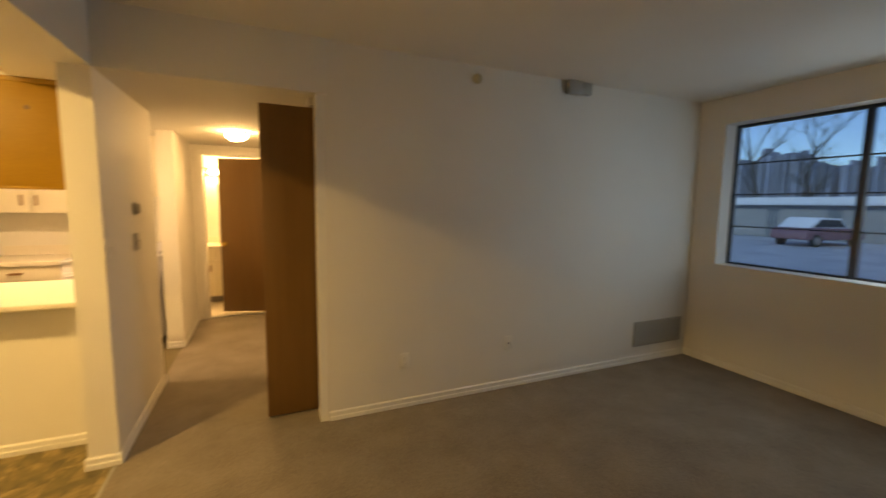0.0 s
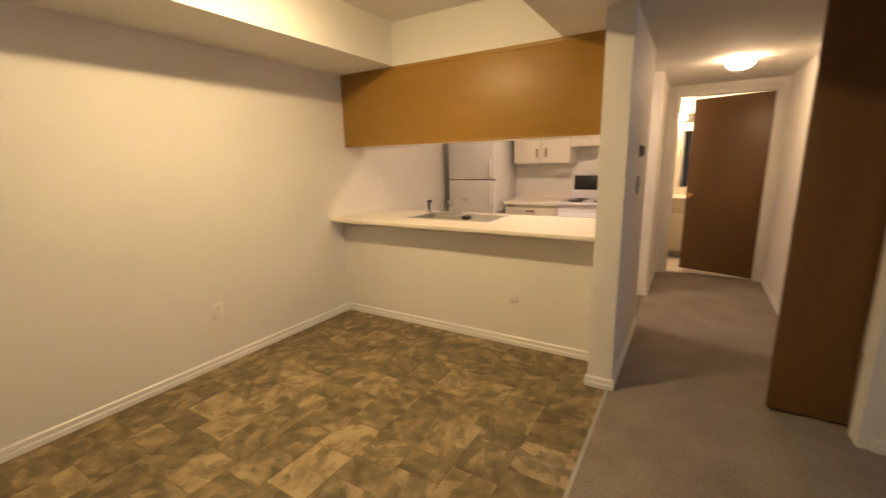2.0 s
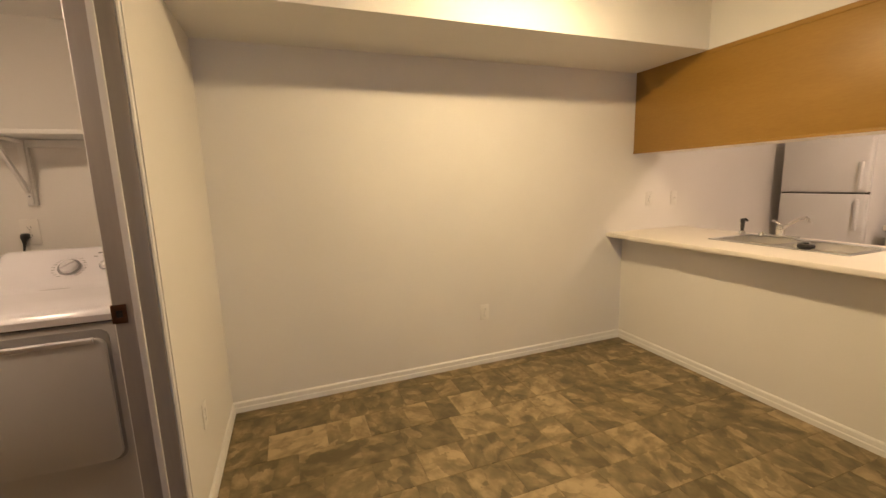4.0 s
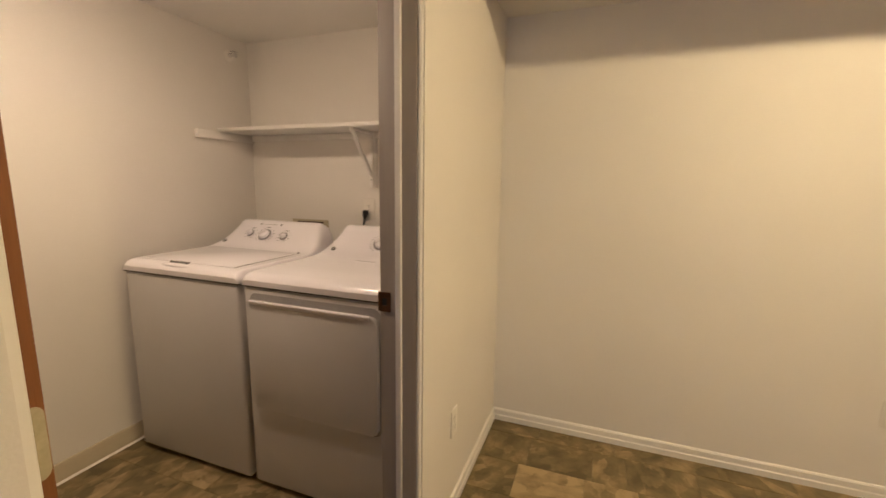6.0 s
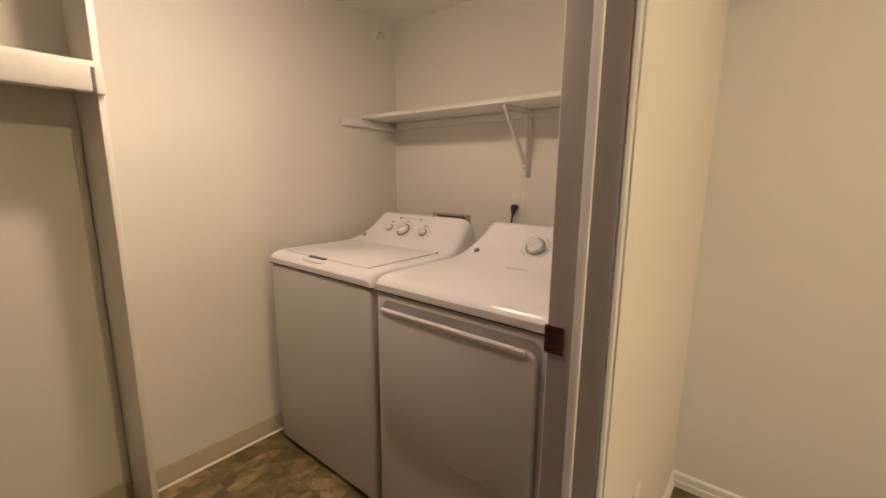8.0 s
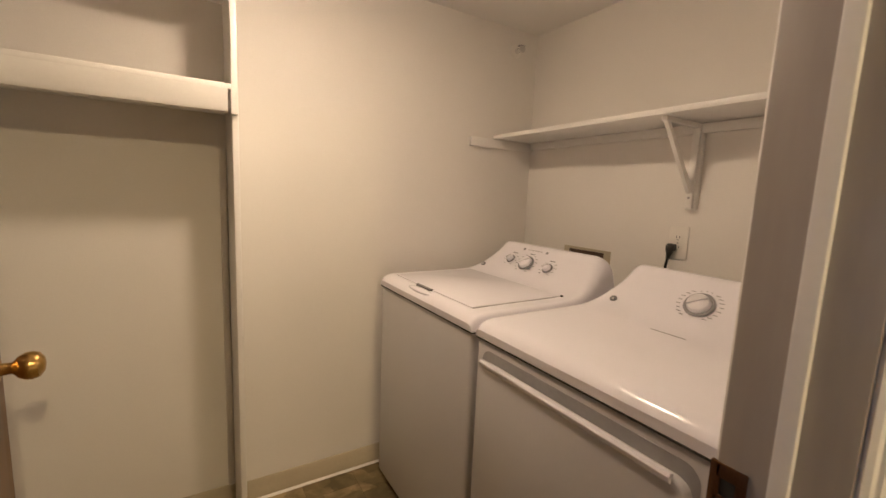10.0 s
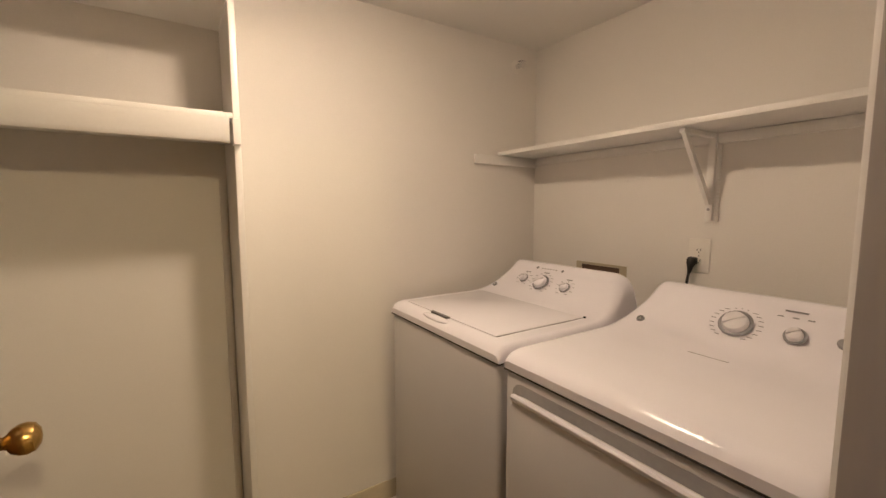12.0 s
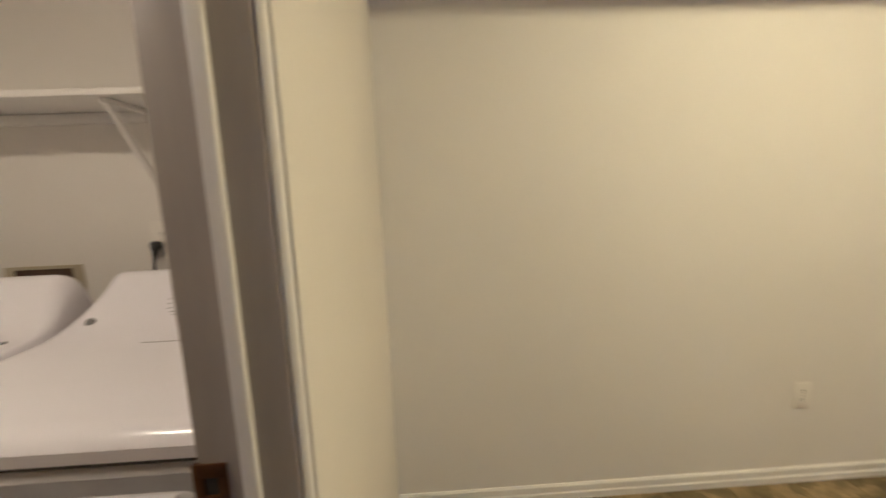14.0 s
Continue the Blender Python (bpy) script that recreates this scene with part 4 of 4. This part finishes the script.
t = thing("soap_dispenser", (-2.36, FYC - 0.01, CZ), "small chrome cap on the sink rim", "fitting")
part("cap", lathe(bmesh.new(), [(0.022, 0.006), (0.022, 0.014), (0.012, 0.03), (0.004, 0.033)], (-2.36, FYC - 0.01, CZ)), M_CHROME, t)
bm = bmesh.new()
lathe(bm, [(0.030, 0.0), (0.040, 0.006), (0.042, 0.020), (0.036, 0.028), (0.014, 0.030), (0.012, 0.036)], (-1.90, 3.505, CZ + 0.006), seg=26)
single("sink_stopper", bm, M_BLACK, "black rubber sink strainer on the counter edge", "stopper")


def fridge(x0, x1, y0, y1):
    t = thing("refrigerator", ((x0 + x1) / 2, y1, 0), "white top-freezer refrigerator against the kitchen wall", "refrigerator")
    part("cabinet", box(bmesh.new(), x0, x1, y0 + 0.06, y1, 0.03, 1.655, 0.008), M_FRIDGE, t)
    for nm, z0, z1 in (("fridge_door", 0.09, 1.165), ("freezer_door", 1.178, 1.652)):
        d = part(nm, box(bmesh.new(), x0 + 0.002, x1 - 0.002, y0, y0 + 0.052, z0, z1, 0.010, 3), M_FRIDGE, t)
        zz = (z1 - 0.04, z1 - 0.30) if nm == "fridge_door" else (z0 + 0.03, z0 + 0.25)
        bm = bmesh.new()
        box(bm, x1 - 0.060, x1 - 0.035, y0 - 0.030, y0 + 0.001, min(zz), max(zz), 0.008)
        part("handle", bm, M_FRIDGE, d, "white moulded handle")
    # Dark filler between the doors in place of the gap's shade.
    part("gap", box(bmesh.new(), x0 + 0.004, x1 - 0.004, y0 + 0.012, y0 + 0.058, 1.162, 1.181), M_SHADOWGAP, t, "dark strip for the shade in the gap between the doors")
    part("hinge_cover", box(bmesh.new(), x0 + 0.01, x0 + 0.05, y0 + 0.005, y0 + 0.06, 1.653, 1.668, 0.003), M_GREYPL, t)
    part("kick_grille", box(bmesh.new(), x0 + 0.01, x1 - 0.01, y0 + 0.04, y0 + 0.06, 0.0, 0.085), M_GREYPL, t)


fridge(-2.995, -2.365, 5.10, 5.82)


def upper_unit(x0, x1, z0, label):
    t = thing("wall_cabinet", ((x0 + x1) / 2, 5.84, z0), label, "cabinet", "kitchen wall cabinets")
    part("body", box(bmesh.new(), x0, x1, 5.55, 5.848, z0, 2.168), M_CABWHITE, t)
    m = (x0 + x1) / 2
    for a, b, hx in ((x0 + 0.003, m - 0.002, m - 0.060), (m + 0.002, x1 - 0.003, m + 0.050)):
        d = part("door", box(bmesh.new(), a, b, 5.530, 5.549, z0 + 0.002, 2.160, 0.003), M_CABWHITE, t)
        part("handle", box(bmesh.new(), hx, hx + 0.022, 5.518, 5.530, z0 + 0.070, z0 + 0.175, 0.004), M_PULL, d, "brown wooden pull")


upper_unit(-2.285, -1.585, 1.355, "cream wall cabinet with two brown pulls")
upper_unit(-1.580, -0.82, 1.535, "short cream wall cabinet over the range")


def kitchen_range(x0, x1, y0, y1):
    t = thing("range", ((x0 + x1) / 2, y1, 0), "white electric range with black coil burners", "stove")
    part("body", box(bmesh.new(), x0, x1, y0 + 0.03, y1, 0.05, 0.895, 0.005), M_ENAMEL, t)
    d = part("oven_door", box(bmesh.new(), x0 + 0.01, x1 - 0.01, y0, y0 + 0.029, 0.25, 0.80, 0.008), M_ENAMEL, t)
    bm = tube(bmesh.new(), [(x0 + 0.06, y0, 0.765), (x0 + 0.06, y0 - 0.035, 0.77), (x1 - 0.06, y0 - 0.035, 0.77), (x1 - 0.06, y0, 0.765)], 0.011)
    part("handle", bm, M_ENAMEL, d, "white bar handle")
    part("drawer", box(bmesh.new(), x0 + 0.01, x1 - 0.01, y0 + 0.002, y0 + 0.029, 0.07, 0.24, 0.006), M_ENAMEL, t)
    part("cooktop", box(bmesh.new(), x0, x1, y0 - 0.005, y1, 0.896, 0.915, 0.006), M_ENAMEL, t)
    part("backguard", box(bmesh.new(), x0, x1, y1 - 0.05, y1, 0.916, 1.02, 0.012), M_ENAMEL, t)
    p = part("control_panel", box(bmesh.new(), x0 + 0.035, x0 + 0.45, y1 - 0.045, y1 - 0.012, 1.0205, 1.195, 0.004), M_BLACK, t, "black control panel")
    for k in range(4):
        cx, cy, r = x0 + (0.17 if k % 2 == 0 else 0.44), y0 + (0.17 if k < 2 else 0.43), (0.095 if k in (0, 3) else 0.075)
        pan = part("drip_pan", lathe(bmesh.new(), [(r + 0.015, 0.916), (r + 0.013, 0.919), (r, 0.9165)], (cx, cy, 0)), M_CHROME, t)
        pts = [(cx + (0.02 + (r - 0.02) * a / 40) * math.cos(a * 0.55), cy + (0.02 + (r - 0.02) * a / 40) * math.sin(a * 0.55), 0.926) for a in range(41)]
        part("coil_burner", tube(bmesh.new(), pts, 0.005, 6), M_BLACK, pan, "black coil burner")


kitchen_range(-1.622, -0.862, 5.18, 5.845)


# ---- hall ----
def bifold():
    t = thing("door_2", (0.47, 3.20, 0), "dark brown folded bifold closet door", "door", kind="structure")
    for k, (a, b, y) in enumerate(((0.140, 0.474, 3.190), (0.150, 0.474, 3.228))):
        d = part("door_leaf", box(bmesh.new(), a, b, y, y + 0.033, 0.022, 2.118, 0.002), M_WOODDARK, t)
        for z in (0.3, 1.05, 1.85):
            part("hinge", box(bmesh.new(), a - 0.001, a + 0.006, y + 0.02, y + 0.034, z - 0.03, z + 0.03), M_BRONZE, d)
    part("track", box(bmesh.new(), 0.452, 0.482, 3.17, 4.34, 2.121, 2.129), M_GREYPL, t, "metal door track")
    part("pivot_pin", cyl(bmesh.new(), (0.462, 3.207, 0.004), (0.462, 3.207, 0.024), 0.006), M_CHROME, t)


bifold()
bm = bmesh.new()
box(bm, 0.468, 0.521, W1 + 0.001, W1 + 0.114, 0.0, 2.169)
single("trim", bm, M_TRIM, "cream painted closet door jamb", "trim", kind="structure")


def bath_door():
    t = thing("door_3", (0.335, 6.16, 0), "dark brown bathroom door standing ajar", "door", kind="structure")
    turn = Matrix.Translation((0.345, 6.150, 0)) @ pose(0, 0, 0, 0, 0, -18.0)
    def put(nm, bm, mat, lab="", parent=None):
        bm.transform(turn)
        return part(nm, bm, mat, parent or t, lab)
    put("door_leaf", box(bmesh.new(), -0.762, 0.0, 0.0, 0.035, 0.02, 2.045, 0.002), M_WOODDARK)
    bm = bmesh.new()
    lathe(bm, [(0.028, 0), (0.026, 0.006), (0.011, 0.012), (0.011, 0.03), (0.024, 0.042), (0.026, 0.055), (0.014, 0.066)], (-0.705, 0, 0.93), (0, -1, 0))
    put("door_knob", bm, M_BRASS, "brass door knob")
    for z in (0.28, 1.02, 1.80):
        put("hinge", box(bmesh.new(), -0.006, 0.012, -0.004, 0.012, z - 0.045, z + 0.045, 0.001), M_BRONZE, "dark hinge")


bath_door()
t = thing("trim", (-0.1, 6.09, 0), "cream painted bathroom door frame", "door frame", kind="structure")
for x0, x1 in ((-0.53, -0.512), (0.342, 0.36)):
    part("jamb", box(bmesh.new(), x0, x1, 6.082, 6.213, 0.004, 2.052, 0.002), M_TRIM, t)
part("head_jamb", box(bmesh.new(), -0.53, 0.36, 6.082, 6.213, 2.052, 2.069, 0.002), M_TRIM, t)
for x0, x1 in ((-0.575, -0.524), (0.354, 0.405)):
    part("casing", box(bmesh.new(), x0, x1, 6.076, 6.09, 0.004, 2.109, 0.004), M_TRIM, t)
part("casing", box(bmesh.new(), -0.524, 0.354, 6.076, 6.09, 2.060, 2.109, 0.004), M_TRIM, t)
part("threshold", box(bmesh.new(), -0.51, 0.34, 6.14, 6.20, 0.004, 0.012, 0.003), M_STEEL, t)

t = thing("thermostat", (XB, 3.60, 1.43), "round grey wall thermostat in the hall", "thermostat")
part("base", lathe(bmesh.new(), [(0.042, 0), (0.042, 0.008), (0.036, 0.012)], (XB, 3.60, 1.435), (1, 0, 0)), M_GREYPL, t)
part("dial", lathe(bmesh.new(), [(0.033, 0.012), (0.033, 0.026), (0.027, 0.030)], (XB, 3.60, 1.435), (1, 0, 0)), M_VENT, t)


# ---- bathroom ----
t = thing("vanity", (-0.5, 7.35, 0), "cream bathroom vanity cabinet with brown pulls", "vanity")
part("body", box(bmesh.new(), -0.94, 0.30, 7.04, 7.595, 0.10, 0.80), M_CABWHITE, t)
part("toe_kick", box(bmesh.new(), -0.94, 0.30, 7.10, 7.595, 0.0, 0.10), M_GREYPL, t)
for a in (-0.935, -0.53, -0.125):
    d = part("drawer", box(bmesh.new(), a, a + 0.395, 7.02, 7.039, 0.64, 0.79, 0.003), M_CABWHITE, t)
    d = part("door", box(bmesh.new(), a, a + 0.395, 7.02, 7.039, 0.11, 0.63, 0.003), M_CABWHITE, t)
    part("handle", box(bmesh.new(), a + 0.345, a + 0.367, 7.008, 7.02, 0.46, 0.56, 0.003), M_PULL, d, "brown wooden pull")
bm = prism(bmesh.new(), [(7.00, 0.80), (7.598, 0.80), (7.598, 0.94), (7.575, 0.94), (7.575, 0.845), (7.005, 0.845), (7.00, 0.84)], "x", -0.945, 0.31)
part("top", bm, M_LAMIN, t, "white cultured marble top")
t = thing("wall_mirror", (-0.3, 7.598, 0.96), "frameless bathroom wall mirror over the vanity", "mirror")
part("glass", box(bmesh.new(), -0.50, 0.28, 7.592, 7.599, 0.96, 1.76), M_MIRROR, t)
t = thing("vanity_light", (-0.35, 7.599, 1.95), "chrome bar light with round glowing bulbs", "lamp")
part("bar", box(bmesh.new(), -0.85, 0.20, 7.560, 7.598, 1.88, 2.00, 0.006), M_CHROME, t)
for k in range(5):
    x = -0.75 + 0.21 * k
    b = part("socket", cyl(bmesh.new(), (x, 7.56, 1.94), (x, 7.535, 1.94), 0.022), M_CHROME, t)
    bm = bmesh.new()
    bmesh.ops.create_uvsphere(bm, u_segments=20, v_segments=12, radius=0.058, matrix=Matrix.Translation((x, 7.485, 1.94)))
    part("bulb", bm, M_GLOW_BATH, b, "glowing globe bulb")


# ---- living room ----
t = thing("floor_register", (3.67, W1, 0.28), "grey metal return air grille low on the wall", "vent")
# Dark sheet on the wall for the shade behind the slats.
part("backing", box(bmesh.new(), 3.365, 3.975, W1 - 0.003, W1 - 0.0005, 0.175, 0.385), M_SHADOWGAP, t)
bm = bmesh.new()
for b in ((3.35, 3.99, 0.160, 0.180), (3.35, 3.99, 0.380, 0.400), (3.35, 3.37, 0.180, 0.380), (3.97, 3.99, 0.180, 0.380)):
    box(bm, b[0], b[1], W1 - 0.012, W1 - 0.0005, b[2], b[3])
part("frame", bm, M_VENT, t)
for k in range(13):
    z = 0.186 + 0.0152 * k
    bm = bmesh.new()
    prism(bm, [(W1 - 0.011, z), (W1 - 0.004, z + 0.010), (W1 - 0.0035, z + 0.0085), (W1 - 0.0105, z - 0.0015)], "x", 3.371, 3.969)
    part("slat", bm, M_VENT, t)
t = thing("smoke_detector", (1.609, W1, 2.405), "small round beige detector high on the wall", "detector")
part("base", lathe(bmesh.new(), [(0.036, 0), (0.036, 0.010), (0.032, 0.013)], (1.609, W1, 2.405), (0, -1, 0)), M_HINGE, t)
part("cover", lathe(bmesh.new(), [(0.030, 0.013), (0.028, 0.028), (0.018, 0.033)], (1.609, W1, 2.405), (0, -1, 0)), M_HINGE, t)
t = thing("alarm_horn", (2.54, W1, 2.45), "dark grey and white wall alarm horn", "alarm")
part("body", box(bmesh.new(), 2.42, 2.55, W1 - 0.05, W1 - 0.0005, 2.39, 2.50, 0.006), M_GREYPL, t)
part("strobe", box(bmesh.new(), 2.552, 2.66, W1 - 0.04, W1 - 0.0005, 2.40, 2.495, 0.006), M_VENT, t, "pale strobe lens")


def window():
    t = thing("window_1", (XE + 0.2, (WY0 + WY1) / 2, WZ0), "wide dark-framed window with thin horizontal bars", "window", kind="structure")
    x0, x1 = XE + 0.155, XE + 0.205
    f = part("window_frame", box(bmesh.new(), x0, x1, WY0, WY0 + 0.030, WZ0, WZ1), M_DARKFRAME, t)
    for b in ((WY1 - 0.018, WY1, WZ0, WZ1), (WY0 + 0.030, WY1 - 0.018, WZ0, WZ0 + 0.030), (WY0 + 0.030, WY1 - 0.018, WZ1 - 0.024, WZ1)):
        part("window_frame", box(bmesh.new(), x0, x1, *b, 0.003), M_DARKFRAME, t)
    ym = 1.84
    part("mullion", box(bmesh.new(), x0, x1, ym - 0.024, ym + 0.024, WZ0 + 0.03, WZ1 - 0.024, 0.003), M_DARKFRAME, t)
    for z in (1.90, 1.62, 1.325):
        for a, b in ((WY0 + 0.030, ym - 0.024), (ym + 0.024, WY1 - 0.018)):
            part("glazing_bar", box(bmesh.new(), x0 + 0.01, x1 - 0.01, a, b, z - 0.005, z + 0.005), M_DARKFRAME, t)
    for a, b in ((WY0 + 0.025, ym - 0.02), (ym + 0.02, WY1 - 0.014)):
        p = part("pane", box(bmesh.new(), x0 + 0.022, x0 + 0.026, a, b, WZ0 + 0.025, WZ1 - 0.020), M_GLASS, t)
        p.visible_shadow = False
    part("window_sill", box(bmesh.new(), XE - 0.012, x0, WY0 + 0.002, WY1 - 0.002, WZ0 + 0.0005, WZ0 + 0.014, 0.003), M_TRIM, t, "white painted sill board")


window()


# ---- outside, seen through the window ----
GZ = -0.35
bm = bmesh.new()
bmesh.ops.create_grid(bm, x_segments=1, y_segments=1, size=900, matrix=Matrix.Translation((905, 0, GZ)))
single("ground", bm, M_GROUND, "parking lot ground under thin wet snow", "ground", kind="structure")
structure("pavement", [(6.5, 8.0, -8, 22, GZ - 0.1, GZ + 0.10)], M_SNOW, "snow-dusted pavement strip", "pavement")


def garage_block(x, y0, y1):
    t = thing("garage_building", (x + 3, (y0 + y1) / 2, GZ), "long low garage with a snow-covered roof", "building")
    part("wall", box(bmesh.new(), x, x + 6, y0, y1, GZ, 1.75), M_SIDING, t)
    part("roof", box(bmesh.new(), x - 0.4, x + 6.4, y0 - 0.3, y1 + 0.3, 1.751, 2.25, 0.03), M_SNOW, t, "snow-covered roof edge")
    n = int((y1 - y0) / 3.2)
    for k in range(n):
        y = y0 + 0.4 + 3.2 * k
        d = part("garage_door", box(bmesh.new(), x - 0.05, x - 0.001, y, y + 2.5, GZ + 0.02, 1.5), M_GREYPL, t)


garage_block(31, -6, 44)


def car(cx, cy, turn):
    t = thing("car", (cx, cy, GZ), "dark red parked hatchback with frosted windows", "car")
    m = Matrix.Translation((cx, cy, GZ)) @ pose(0, 0, 0, 0, 0, turn)
    def put(nm, bm, mat, parent=None, lab=""):
        bm.transform(m)
        return part(nm, bm, mat, parent or t, lab)
    body = [(-2.1, 0.30), (-2.12, 0.62), (-1.95, 0.80), (-1.15, 0.90), (1.75, 0.95), (2.05, 0.82), (2.1, 0.35)]
    bm = prism(bmesh.new(), body, "y", -0.86, 0.86)
    bmesh.ops.bevel(bm, geom=bm.edges[:], offset=0.06, segments=3, profile=0.5, affect="EDGES")
    put("body", bm, M_CARPAINT)
    cab = [(-1.15, 0.88), (-0.45, 1.40), (1.10, 1.45), (1.80, 0.93)]
    bm = prism(bmesh.new(), cab, "y", -0.72, 0.72)
    bmesh.ops.bevel(bm, geom=bm.edges[:], offset=0.05, segments=2, profile=0.5, affect="EDGES")
    cabin = put("cabin", bm, M_SNOW, None, "snow-dusted roof and glass")
    for s in (-1, 1):
        bm = prism(bmesh.new(), [(-0.85, 0.96), (-0.40, 1.32), (0.95, 1.36), (1.45, 0.97)], "y", s * 0.715, s * 0.735)
        put("side_window", bm, M_DARKFRAME, cabin, "dark side glass")
        for x in (-1.35, 1.35):
            w = put("wheel", cyl(bmesh.new(), (x, s * 0.70, 0.31), (x, s * 0.88, 0.31), 0.31, seg=26), M_TYRE)
            put("rim", cyl(bmesh.new(), (x, s * 0.875, 0.31), (x, s * 0.89, 0.31), 0.19, seg=20), M_STEEL, w)
    for s in (-0.62, 0.62):
        put("headlight", box(bmesh.new(), -2.13, -2.02, s - 0.15, s + 0.15, 0.62, 0.75, 0.02), M_CHROME)


car(26.5, 12.0, 172)


def bare_tree(x, y, h, seed):
    """Leafless winter tree: tapered trunk, limbs and fine twigs."""
    rng = random.Random(seed)
    t = thing("tree", (x, y, GZ), "tall bare winter tree with thin grey branches", "tree", "trees by the parking lot")
    trunk, twigs = bmesh.new(), bmesh.new()
    def grow(bm, p, d, length, r, level):
        pts, q, dd = [p], p.copy(), d.copy()
        for _ in range(4):
            dd = (dd + Vector((rng.uniform(-.2, .2), rng.uniform(-.2, .2), rng.uniform(-.05, .18)))).normalized()
            q = q + dd * length / 4
            pts.append(q.copy())
        for a, b, ra, rb in zip(pts, pts[1:], (r, r * .85, r * .7, r * .55), (r * .85, r * .7, r * .55, r * .4)):
            cyl(bm, a, b, ra, rb, 7 if level < 2 else 4)
        if level < 3:
            for k in range(7 if level == 0 else 5):
                f = rng.uniform(0.35, 1.0)
                i = min(3, int(f * 4))
                base = pts[i].lerp(pts[i + 1], f * 4 - i)
                side = Vector((rng.uniform(-1, 1), rng.uniform(-1, 1), rng.uniform(0.1, 0.9))).normalized()
                grow(twigs, base, (dd * 0.4 + side).normalized(), length * rng.uniform(0.35, 0.55), r * 0.36, level + 1)
    grow(trunk, Vector((x, y, GZ)), Vector((0, 0, 1)), h * 0.62, 0.16, 0)
    part("trunk", trunk, M_BARK, t)
    part("branches", twigs, M_BARK, t)


for k, (x, y, h) in enumerate(((39, 17.5, 9), (40, 19.5, 11), (23, 20, 8.5), (40, 22, 13), (42, 14, 12), (41, 30, 13))):
    bare_tree(x, y, h, 40 + k)
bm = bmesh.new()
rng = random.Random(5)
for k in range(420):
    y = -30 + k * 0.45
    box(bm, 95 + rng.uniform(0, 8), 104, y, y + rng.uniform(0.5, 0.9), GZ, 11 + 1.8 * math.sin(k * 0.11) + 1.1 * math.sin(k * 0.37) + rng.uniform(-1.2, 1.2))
single("backdrop", bm, M_WOODS, "far line of woods with blue-grey haze in its colour", "woods", kind="stuff")


# ---- floor pieces ----
rng = random.Random(11)
TW = 0.228
meshes = {}
for length in (0.152, 0.228, 0.304):
    bm = bmesh.new()
    box(bm, -TW / 2 + 0.0006, TW / 2 - 0.0006, -length / 2 + 0.0006, length / 2 - 0.0006, -0.004, 0.0, 0.0008, 1)
    meshes[length] = mesh_of("tile", bm, M_VINYL, False)
x = XW + TW / 2 - 0.11
col = 0
while x - TW / 2 < -0.657:
    y = -1.45 - rng.uniform(0, 0.2)
    while y < 3.5:
        length = rng.choice((0.228, 0.228, 0.152, 0.304))
        x1 = x + TW / 2
        ob = new("tile", meshes[length])
        ob.matrix_world = Matrix.Translation((min(x, -0.655 - TW / 2) if x1 > -0.655 else x, y + length / 2, -0.0004 * (col % 2)))
        ob.parent = floor_vinyl
        y += length
    x += TW
    col += 1
t = structure("trim", [(-0.668, -0.650, YP1, 2.985, 0.0, 0.0065)], M_VENT, "thin metal strip between vinyl and carpet", "trim")
